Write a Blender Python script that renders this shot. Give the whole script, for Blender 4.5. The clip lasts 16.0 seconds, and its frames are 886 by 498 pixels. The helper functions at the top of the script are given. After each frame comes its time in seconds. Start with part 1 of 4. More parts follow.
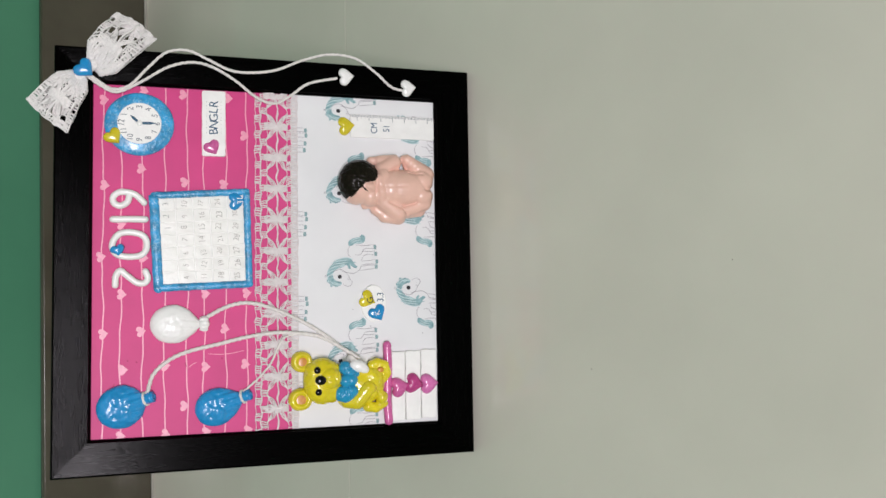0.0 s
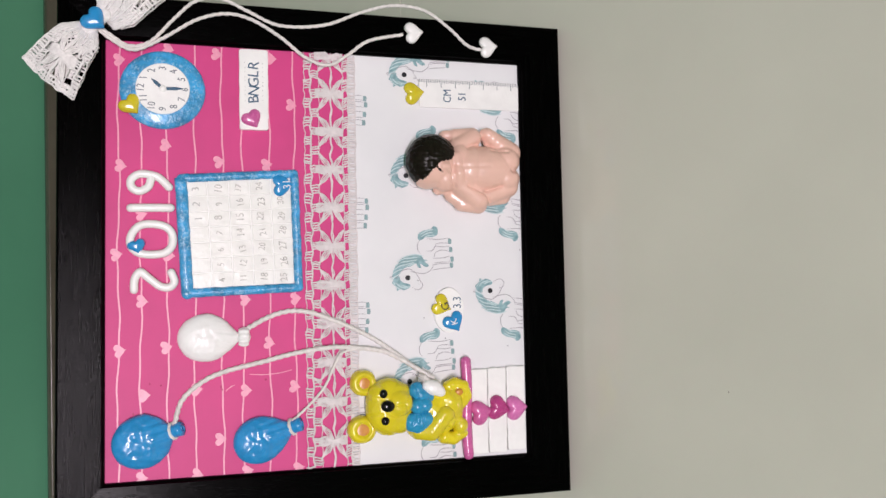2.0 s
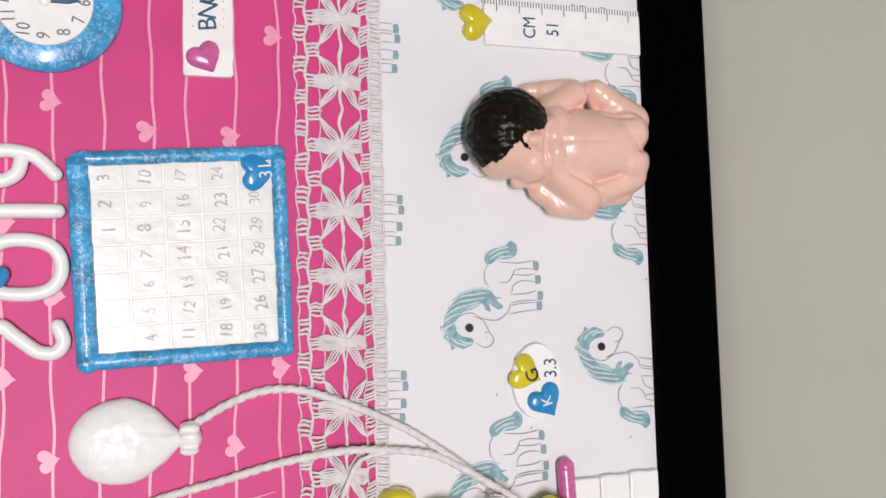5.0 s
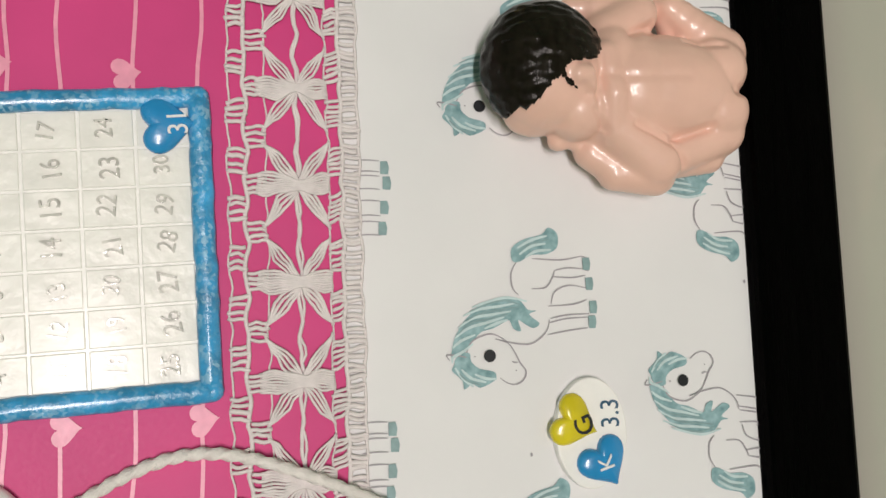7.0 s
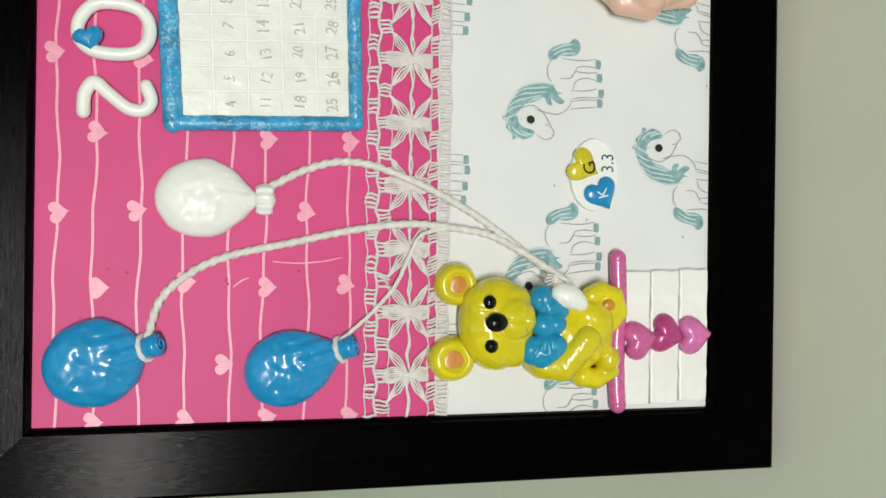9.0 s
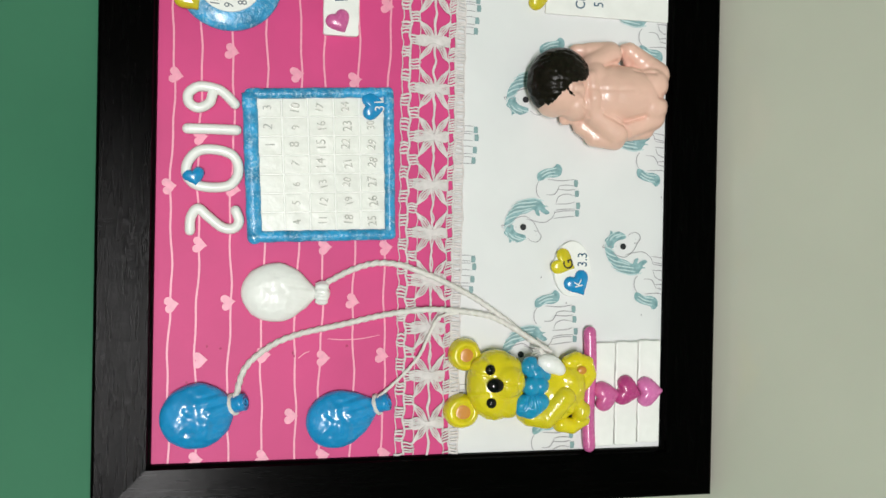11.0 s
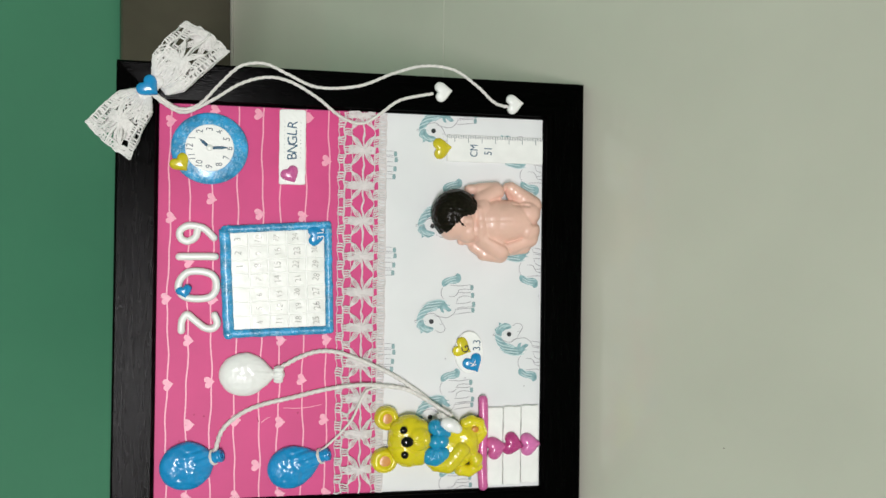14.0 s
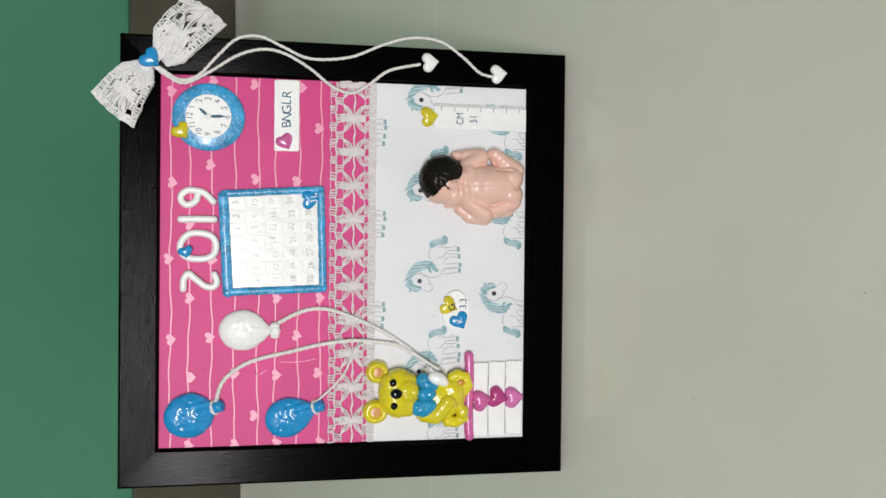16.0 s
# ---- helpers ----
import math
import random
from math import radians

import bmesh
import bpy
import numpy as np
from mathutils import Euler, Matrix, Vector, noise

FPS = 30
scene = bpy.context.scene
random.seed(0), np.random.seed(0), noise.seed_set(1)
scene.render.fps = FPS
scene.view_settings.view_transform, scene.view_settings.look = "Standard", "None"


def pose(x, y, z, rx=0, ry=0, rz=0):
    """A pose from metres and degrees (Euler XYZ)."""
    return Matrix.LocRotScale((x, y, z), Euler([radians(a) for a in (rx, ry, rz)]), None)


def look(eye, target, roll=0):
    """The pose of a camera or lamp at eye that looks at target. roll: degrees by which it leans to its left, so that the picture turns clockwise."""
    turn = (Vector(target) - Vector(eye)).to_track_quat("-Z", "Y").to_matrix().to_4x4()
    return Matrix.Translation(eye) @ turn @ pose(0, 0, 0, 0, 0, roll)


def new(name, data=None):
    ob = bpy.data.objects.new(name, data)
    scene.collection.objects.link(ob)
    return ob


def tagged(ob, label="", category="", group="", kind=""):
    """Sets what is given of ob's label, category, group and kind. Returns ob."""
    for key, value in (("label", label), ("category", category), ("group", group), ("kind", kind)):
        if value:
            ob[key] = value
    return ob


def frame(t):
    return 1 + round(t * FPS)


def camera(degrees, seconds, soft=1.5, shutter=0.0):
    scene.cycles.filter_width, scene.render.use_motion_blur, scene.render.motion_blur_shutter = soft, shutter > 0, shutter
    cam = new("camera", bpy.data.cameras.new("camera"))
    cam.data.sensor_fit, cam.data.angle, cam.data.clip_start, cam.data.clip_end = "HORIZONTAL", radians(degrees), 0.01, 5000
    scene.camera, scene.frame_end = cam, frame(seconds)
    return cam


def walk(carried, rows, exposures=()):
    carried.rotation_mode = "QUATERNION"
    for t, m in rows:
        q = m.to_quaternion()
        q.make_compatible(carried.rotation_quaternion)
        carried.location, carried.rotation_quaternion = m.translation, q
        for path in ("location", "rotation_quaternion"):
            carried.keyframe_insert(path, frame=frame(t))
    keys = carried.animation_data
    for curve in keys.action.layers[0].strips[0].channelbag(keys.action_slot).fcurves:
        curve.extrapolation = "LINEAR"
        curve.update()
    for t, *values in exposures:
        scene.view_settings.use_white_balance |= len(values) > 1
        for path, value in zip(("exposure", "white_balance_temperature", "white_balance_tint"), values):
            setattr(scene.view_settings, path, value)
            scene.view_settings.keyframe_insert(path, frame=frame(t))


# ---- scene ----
cam = camera(51.65, 16.0)
ROWS = [
    (0, -0.0441, -0.6761, 0.6497, 2.72, 44.13, -91.27),
    (0.5, -0.0378, -0.6659, 0.6509, 2.68, 43.78, -91.29),
    (1, -0.0283, -0.6418, 0.6424, 2.69, 44.23, -91.54),
    (1.5, -0.0299, -0.5851, 0.6158, 2.71, 44.60, -91.65),
    (2, -0.0361, -0.5257, 0.5805, 2.34, 44.81, -91.65),
    (2.5, -0.0273, -0.4728, 0.5518, 1.54, 44.27, -91.45),
    (3, -0.0173, -0.4464, 0.5435, 1.37, 44.18, -91.39),
    (3.2, -0.0132, -0.4370, 0.5343, 1.53, 44.39, -91.35),
    (5.3, -0.0103, -0.2818, 0.3991, 2.96, 43.90, -92.16),
    (5.5, 0.0003, -0.2697, 0.3864, 2.95, 43.94, -92.15),
    (6, -0.0028, -0.2424, 0.3383, 3.16, 45.35, -92.66),
    (6.5, -0.0042, -0.2192, 0.3147, 3.08, 45.45, -92.98),
    (7, -0.0083, -0.2163, 0.3198, 3.09, 45.57, -93.10),
    (7.5, -0.0252, -0.2250, 0.3380, 2.95, 46.33, -93.22),
    (8, -0.0495, -0.2545, 0.3698, 1.77, 47.45, -90.84),
    (8.5, -0.0758, -0.2743, 0.3901, 1.48, 47.44, -89.68),
    (9, -0.0762, -0.3130, 0.4290, 0.92, 47.70, -88.90),
    (9.2, -0.0678, -0.3288, 0.4495, 0.42, 47.70, -88.46),
    (11.3, -0.0194, -0.4212, 0.5157, 1.30, 49.08, -88.32),
    (11.5, -0.0114, -0.4307, 0.5126, 1.51, 49.86, -88.38),
    (12, 0.0266, -0.4559, 0.5296, 1.39, 50.12, -88.61),
    (12.5, 0.0593, -0.5034, 0.5425, 0.86, 50.38, -88.53),
    (13, 0.0624, -0.5445, 0.5552, 1.11, 50.20, -88.69),
    (13.5, 0.0569, -0.5710, 0.5608, 0.97, 50.12, -88.61),
    (14, 0.0350, -0.5953, 0.5817, 1.44, 49.94, -88.91),
    (14.5, 0.0302, -0.6015, 0.5790, 0.51, 50.58, -89.05),
    (15, 0.0298, -0.6059, 0.5865, -0.14, 50.57, -89.05),
    (15.5, 0.0235, -0.6277, 0.5801, 0.14, 50.99, -89.02),
    (16, 0.0196, -0.6412, 0.5881, 0.13, 50.98, -89.10),
]
EXPOSURES = [(0.0, -0.03, 6230, 16), (1.5, 0.0, 6350, 20), (3.0, 0.1, 6350, 24), (5.5, 0.03, 6350, 20), (7.0, -0.17, 6800, 12), (8.0, -0.25, 6730, 1),
             (9.0, 0.03, 6500, 4), (11.5, 0.04, 6330, 5), (12.5, -0.04, 6380, 5), (14.5, 0.02, 6260, 9), (16.0, 0.0, 6220, 13)]
walk(cam, [(t, pose(x, y, z, rx, ry, rz)) for t, x, y, z, rx, ry, rz in ROWS], EXPOSURES)

# ---- light: one tube lamp hung high in the room, and the faint light of the room ----
world = bpy.data.worlds.new("room_air")
world.use_nodes = True
world.node_tree.nodes["Background"].inputs[0].default_value = (0.80, 0.86, 0.84, 1)
world.node_tree.nodes["Background"].inputs[1].default_value = 0.015
scene.world = world


def area_lamp(name, eye, target, sx, sy, watts, colour):
    data = bpy.data.lights.new(name, "AREA")
    data.shape, data.size, data.size_y, data.energy, data.color = "RECTANGLE", sx, sy, watts, colour
    ob = new(name, data)
    ob.matrix_world = look(eye, target)
    return ob


area_lamp("tube_lamp_light", (-0.50, -2.72, 2.06), (0, 0, 0.1), 1.2, 0.14, 84, (1.0, 0.932, 0.930))

# ---- materials ----


def mat(name, colour, rough=0.5, var=0.08, scale=60.0, bump=0.1, bump_scale=400.0, coat=0.0, stretch=(1, 1, 1), metal=0.0,
        second=None, sheen=0.0, spec=0.5):
    m = bpy.data.materials.new(name)
    m.use_nodes = True
    nt = m.node_tree
    bsdf = nt.nodes["Principled BSDF"]
    tc = nt.nodes.new("ShaderNodeTexCoord")
    mp = nt.nodes.new("ShaderNodeMapping")
    mp.inputs["Scale"].default_value = stretch
    nt.links.new(tc.outputs["Object"], mp.inputs["Vector"])
    big = nt.nodes.new("ShaderNodeTexNoise")
    big.inputs["Scale"].default_value, big.inputs["Detail"].default_value = scale, 5
    fine = nt.nodes.new("ShaderNodeTexNoise")
    fine.inputs["Scale"].default_value, fine.inputs["Detail"].default_value = bump_scale, 4
    nt.links.new(mp.outputs[0], big.inputs["Vector"])
    nt.links.new(mp.outputs[0], fine.inputs["Vector"])
    ramp = nt.nodes.new("ShaderNodeValToRGB")
    a = [max(0, c * (1 - var)) for c in colour]
    b = list(second) if second else [min(1, c * (1 + var)) for c in colour]
    ramp.color_ramp.elements[0].position, ramp.color_ramp.elements[0].color = 0.3, (*a, 1)
    ramp.color_ramp.elements[1].position, ramp.color_ramp.elements[1].color = 0.7, (*b, 1)
    nt.links.new(big.outputs["Fac"], ramp.inputs[0])
    nt.links.new(ramp.outputs[0], bsdf.inputs["Base Color"])
    rr = nt.nodes.new("ShaderNodeMapRange")
    rr.inputs["To Min"].default_value, rr.inputs["To Max"].default_value = rough * 0.8, min(1, rough * 1.2)
    nt.links.new(fine.outputs["Fac"], rr.inputs["Value"])
    nt.links.new(rr.outputs[0], bsdf.inputs["Roughness"])
    bp = nt.nodes.new("ShaderNodeBump")
    bp.inputs["Strength"].default_value, bp.inputs["Distance"].default_value = bump, 0.001
    nt.links.new(fine.outputs["Fac"], bp.inputs["Height"])
    nt.links.new(bp.outputs[0], bsdf.inputs["Normal"])
    bsdf.inputs["Coat Weight"].default_value, bsdf.inputs["Coat Roughness"].default_value = coat, 0.16
    bsdf.inputs["Metallic"].default_value = metal
    bsdf.inputs["Sheen Weight"].default_value = sheen
    bsdf.inputs["Specular IOR Level"].default_value = spec
    return m


def glitter(m, scale=1500.0, amount=0.8):
    """Glitter flakes: a fine cell pattern paints pale glints into the colour of single flakes, in patches."""
    nt = m.node_tree
    bsdf = nt.nodes["Principled BSDF"]
    tc = nt.nodes.new("ShaderNodeTexCoord")
    vo = nt.nodes.new("ShaderNodeTexVoronoi")
    vo.inputs["Scale"].default_value = scale
    nt.links.new(tc.outputs["Object"], vo.inputs["Vector"])
    mr = nt.nodes.new("ShaderNodeMapRange")
    mr.inputs["From Min"].default_value, mr.inputs["From Max"].default_value = 0.55, 0.85
    sep = nt.nodes.new("ShaderNodeSeparateColor")
    nt.links.new(vo.outputs["Color"], sep.inputs[0])
    nt.links.new(sep.outputs[0], mr.inputs["Value"])
    mix = nt.nodes.new("ShaderNodeMixRGB")
    mix.inputs[2].default_value = (0.55, 0.80, 0.92, 1)
    old = bsdf.inputs["Base Color"].links[0].from_socket
    mul = nt.nodes.new("ShaderNodeMath")
    mul.operation = "MULTIPLY"
    mul.inputs[1].default_value = amount
    patch = nt.nodes.new("ShaderNodeTexNoise")
    patch.inputs["Scale"].default_value, patch.inputs["Detail"].default_value = 170, 3
    nt.links.new(tc.outputs["Object"], patch.inputs["Vector"])
    spread = nt.nodes.new("ShaderNodeMapRange")
    spread.inputs["From Min"].default_value, spread.inputs["From Max"].default_value = 0.38, 0.62
    nt.links.new(patch.outputs["Fac"], spread.inputs["Value"])
    both = nt.nodes.new("ShaderNodeMath")
    both.operation = "MULTIPLY"
    nt.links.new(mr.outputs[0], both.inputs[0])
    nt.links.new(spread.outputs[0], both.inputs[1])
    nt.links.new(both.outputs[0], mul.inputs[0])
    nt.links.new(mul.outputs[0], mix.inputs[0])
    nt.links.new(old, mix.inputs[1])
    nt.links.new(mix.outputs[0], bsdf.inputs["Base Color"])
    return m


FLOOR = mat("glossy_floor_tile", (0.66, 0.642, 0.548), 0.07, 0.05, 5, 0.008, 40, spec=0.55)
SKIRT = mat("brown_skirting_tile", (0.078, 0.068, 0.048), 0.22, 0.15, 14, 0.05, 120)
GROUT = mat("pale_grout", (0.42, 0.40, 0.35), 0.8, 0.1, 60, 0.3, 300)
GREEN = mat("green_wall_paint", (0.068, 0.250, 0.142), 0.45, 0.05, 5, 0.15, 90)
CEIL = mat("ceiling_paint", (0.62, 0.62, 0.60), 0.8, 0.03, 4, 0.1, 60)
BLACK = mat("black_stained_wood", (0.0007, 0.0006, 0.0006), 0.17, 0.4, 40, 0.12, 160, stretch=(12, 1, 1), second=(0.0012, 0.0010, 0.0010), spec=0.032)
BLACK_H = mat("black_stained_wood_cross", (0.0007, 0.0006, 0.0006), 0.17, 0.4, 40, 0.12, 160, stretch=(1, 12, 1), second=(0.0012, 0.0010, 0.0010), spec=0.032)
BOARD_MAT = mat("brown_backing_board", (0.16, 0.10, 0.06), 0.7, 0.2, 30, 0.3, 300)
PINK = mat("printed_pink_paper", (0.65, 0.054, 0.225), 0.50, 0.06, 25, 0.03, 900, spec=0.32)
PALEPINK = mat("pale_pink_print", (0.86, 0.33, 0.46), 0.4, 0.08, 300, 0.03, 900)
PAPER = mat("printed_white_paper", (0.79, 0.79, 0.795), 0.55, 0.03, 20, 0.03, 900, spec=0.3)
TEAL = mat("teal_print", (0.20, 0.40, 0.43), 0.45, 0.28, 330, 0.03, 900, second=(0.35, 0.54, 0.57))
TEALDARK = mat("teal_print_dark", (0.24, 0.37, 0.38), 0.45, 0.15, 300, 0.03, 900)
PALETEAL = mat("pale_teal_print", (0.54, 0.68, 0.69), 0.45, 0.1, 300, 0.03, 900)
INK = mat("grey_print_line", (0.36, 0.34, 0.37), 0.5, 0.1, 300, 0.02, 900)
BLACKINK = mat("black_print", (0.012, 0.012, 0.016), 0.4, 0.1, 300, 0.02, 900)
WHITEINK = mat("white_print", (0.82, 0.82, 0.82), 0.5, 0.03, 300, 0.02, 900)
CALCLAY = mat("uneven_white_clay", (0.85, 0.845, 0.80), 0.36, 0.05, 120, 0.85, 95, coat=0.2)
WHITECLAY = mat("white_clay", (0.90, 0.89, 0.865), 0.36, 0.04, 90, 0.25, 350, coat=0.25)
BLUECLAY = mat("blue_gloss_clay", (0.018, 0.275, 0.60), 0.26, 0.12, 90, 0.30, 140, coat=0.5)
BLUEGLIT = glitter(mat("blue_glitter_clay", (0.035, 0.31, 0.60), 0.30, 0.35, 130, 0.7, 420, coat=0.4), 950.0, 0.42)
YELLOW = mat("yellow_gloss_clay", (0.72, 0.60, 0.012), 0.24, 0.10, 60, 0.45, 190, coat=0.6)
YELLOWHEART = mat("yellow_heart_clay", (0.66, 0.55, 0.02), 0.25, 0.12, 90, 0.2, 300, coat=0.5)
TIEBLUE = mat("bow_tie_blue_clay", (0.018, 0.29, 0.52), 0.30, 0.14, 90, 0.45, 220, coat=0.35)
CRIMSON = mat("crimson_speck", (0.46, 0.010, 0.11), 0.5, 0.2, 300, 0.05, 900)
ORANGE = mat("orange_clay", (0.60, 0.24, 0.025), 0.35, 0.12, 120, 0.2, 400, coat=0.3)
BLACKCLAY = mat("black_gloss_clay", (0.004, 0.003, 0.003), 0.16, 0.3, 120, 0.1, 300, coat=0.12, spec=0.25)
HAIR = mat("black_painted_hair", (0.010, 0.008, 0.005), 0.25, 0.4, 220, 0.22, 330, coat=0.0, stretch=(1, 2, 1), spec=0.13)
SKIN = mat("peach_gloss_clay", (0.82, 0.515, 0.415), 0.38, 0.05, 60, 0.14, 130, coat=0.3)
ROSE = mat("rose_clay", (0.62, 0.12, 0.34), 0.27, 0.12, 90, 0.2, 300, coat=0.5)
MAGENTA = mat("magenta_clay", (0.48, 0.05, 0.22), 0.27, 0.12, 90, 0.2, 300, coat=0.5)
ORCHID = mat("orchid_clay", (0.70, 0.18, 0.45), 0.27, 0.12, 90, 0.2, 300, coat=0.5)
THREAD = mat("white_cotton_thread", (0.86, 0.83, 0.81), 0.85, 0.08, 500, 0.4, 2500, sheen=0.3)
LACETHREAD = mat("lace_cotton_thread", (0.89, 0.825, 0.82), 0.85, 0.08, 300, 0.4, 2500, sheen=0.2)
TWINE = mat("white_twisted_cord", (0.84, 0.80, 0.76), 0.85, 0.10, 300, 0.6, 1800, sheen=0.3)
DARKINK = mat("dark_grey_ink", (0.16, 0.18, 0.21), 0.6, 0.2, 500, 0.05, 900)
GREYINK = mat("grey_pencil", (0.50, 0.50, 0.48), 0.5, 0.35, 400, 0.05, 900)
BLUEINK = mat("blue_ink", (0.025, 0.095, 0.17), 0.5, 0.2, 500, 0.05, 900)
LACETHREAD.node_tree.nodes["Principled BSDF"].inputs["Alpha"].default_value = 0.88
GLUE = mat("clear_glue_line", (0.60, 0.59, 0.55), 0.09, 0.3, 300, 0.35, 260, coat=0.9)

# ---- the picture's own axes: u right, v up along its face, w out of its face ----
LEAN_BACK = 62
FACE = pose(0, 0, 0.1691, LEAN_BACK, 0, 0)


def at_face(u, v, w=0.0):
    return FACE @ pose(u, v, w)


def thing(name, u, v, w, label, category, group=""):
    ob = new(name)
    ob.empty_display_size = 0.01
    ob.matrix_basis = at_face(u, v, w)
    return tagged(ob, label, category, group)


def mesh_of(name, bm, *materials, smooth=True):
    bmesh.ops.recalc_face_normals(bm, faces=bm.faces)
    me = bpy.data.meshes.new(name)
    bm.to_mesh(me)
    bm.free()
    for m in materials:
        me.materials.append(m)
    if smooth:
        me.polygons.foreach_set("use_smooth", [True] * len(me.polygons))
    return me


def part(name, bm, material, parent, label="", smooth=True):
    ob = new(name, mesh_of(name, bm, material, smooth=smooth))
    ob.parent = parent
    return tagged(ob, label)


def solid(name, bm, material, u, v, w, label, category, group="", smooth=True):
    ob = new(name, mesh_of(name, bm, material, smooth=smooth))
    ob.matrix_basis = at_face(u, v, w)
    return tagged(ob, label, category, group)


def structure(name, bm, material, label, category, smooth=False):
    return tagged(new(name, mesh_of(name, bm, material, smooth=smooth)), label, category, kind="structure")


def box(bm, lo, hi, bevel=0.0, segments=2):
    g = bmesh.ops.create_cube(bm, size=1)
    size = [b - a for a, b in zip(lo, hi)]
    bmesh.ops.scale(bm, vec=size, verts=g["verts"])
    bmesh.ops.translate(bm, vec=[(a + b) / 2 for a, b in zip(lo, hi)], verts=g["verts"])
    if bevel:
        edges = list({e for v in g["verts"] for e in v.link_edges})
        bmesh.ops.bevel(bm, geom=edges, offset=bevel, segments=segments, affect="EDGES", profile=0.6)
    return bm


def ball(bm, c, r, turn=0.0, seg=24, rings=14):
    """An ellipsoid; turn: degrees about w."""
    r = r if hasattr(r, "__len__") else (r, r, r)
    m = Matrix.Translation(c) @ pose(0, 0, 0, 0, 0, turn) @ Matrix.Diagonal((*r, 1))
    bmesh.ops.create_uvsphere(bm, u_segments=seg, v_segments=rings, radius=1, matrix=m)
    return bm


def limb(bm, a, b, ra, rb, steps=5):
    """A chain of balls from a to b, to be fused."""
    for i in range(steps + 1):
        k = i / steps
        p = Vector(a).lerp(Vector(b), k)
        ball(bm, p, ra + (rb - ra) * k, seg=16, rings=10)
    return bm


def fuse(bm, voxel=0.0008, smooth=6, uneven=0.00035):
    """Melts overlapping forms into one clay surface."""
    me = bpy.data.meshes.new("clay_blank")
    bm.to_mesh(me)
    bm.free()
    ob = new("clay_blank", me)
    rm = ob.modifiers.new("melt", "REMESH")
    rm.mode, rm.voxel_size = "VOXEL", voxel
    sm = ob.modifiers.new("soften", "SMOOTH")
    sm.factor, sm.iterations = 0.6, smooth
    done = bpy.data.meshes.new_from_object(ob.evaluated_get(bpy.context.evaluated_depsgraph_get()))
    out = bmesh.new()
    out.from_mesh(done)
    bpy.data.objects.remove(ob)
    bpy.data.meshes.remove(me)
    bpy.data.meshes.remove(done)
    return wobble(out, uneven, 0.006, False)


def ellipse(rx, ry, n=40, cx=0.0, cy=0.0):
    return [(cx + rx * math.cos(2 * math.pi * i / n), cy + ry * math.sin(2 * math.pi * i / n)) for i in range(n)]


def heart(size, tip=0.0, n=36, cx=0.0, cy=0.0, soft=0.0):
    """A heart's outline; tip: degrees by which the tip turns from straight down, anticlockwise."""
    out = []
    a = radians(tip)
    for i in range(n):
        t = 2 * math.pi * i / n
        x = 16 * math.sin(t) ** 3 / 33
        y = (13 * math.cos(t) - 5 * math.cos(2 * t) - 2 * math.cos(3 * t) - math.cos(4 * t) + 2.5) / 33
        x, y = x + (0.42 * math.sin(t) - x) * soft, y + (0.42 * math.cos(t) - y) * soft
        out.append((cx + size * (x * math.cos(a) - y * math.sin(a)), cy + size * (x * math.sin(a) + y * math.cos(a))))
    return out


def dome(bm, outline, height, base=0.0, flat=0.35, steps=5, bulge=0.0, foot=0.25):
    """A pillow on a flat outline: upright at its foot, rounded over to a top that is flat for the given share."""
    cx = sum(p[0] for p in outline) / len(outline)
    cy = sum(p[1] for p in outline) / len(outline)
    rings = [[bm.verts.new((x, y, base)) for x, y in outline]]
    for k in range(steps + 1):
        a = k / steps * math.pi / 2
        s = flat + (1 - flat) * math.cos(a)
        z = base + height * (foot + (1 - foot) * math.sin(a))
        rings.append([bm.verts.new((cx + (x - cx) * s, cy + (y - cy) * s, z)) for x, y in outline])
    n = len(outline)
    for lo, hi in zip(rings, rings[1:]):
        for i in range(n):
            bm.faces.new((lo[i], lo[(i + 1) % n], hi[(i + 1) % n], hi[i]))
    top = bm.verts.new((cx, cy, base + height * (1 + bulge)))
    for i in range(n):
        bm.faces.new((rings[-1][i], rings[-1][(i + 1) % n], top))
    bm.faces.new(rings[0][::-1])
    return bm


def slab(bm, outline, z0, z1, r=0.0005):
    """A flat plate with its upper edges rounded off by r."""
    n = len(outline)
    area = sum(outline[i][0] * outline[(i + 1) % n][1] - outline[(i + 1) % n][0] * outline[i][1] for i in range(n))
    sign = 1 if area > 0 else -1
    ins = []
    for i in range(n):
        a, b, c = Vector(outline[i - 1]), Vector(outline[i]), Vector(outline[(i + 1) % n])
        d = (b - a).normalized() + (c - b).normalized()
        d.normalize()
        ins.append(Vector((-d.y, d.x)) * sign)
    rings = []
    for k, z in ((0.0, z0), (0.0, z1 - r), (0.3 * r, z1 - 0.3 * r), (r, z1)):
        rings.append([bm.verts.new((p[0] + q.x * k, p[1] + q.y * k, z)) for p, q in zip(outline, ins)])
    for lo, hi in zip(rings, rings[1:]):
        for i in range(n):
            bm.faces.new((lo[i], lo[(i + 1) % n], hi[(i + 1) % n], hi[i]))
    bm.faces.new(rings[-1])
    bm.faces.new(rings[0][::-1])
    return bm


def flat(bm, outline, z=0.0):
    bm.faces.new([bm.verts.new((x, y, z)) for x, y in outline])
    return bm


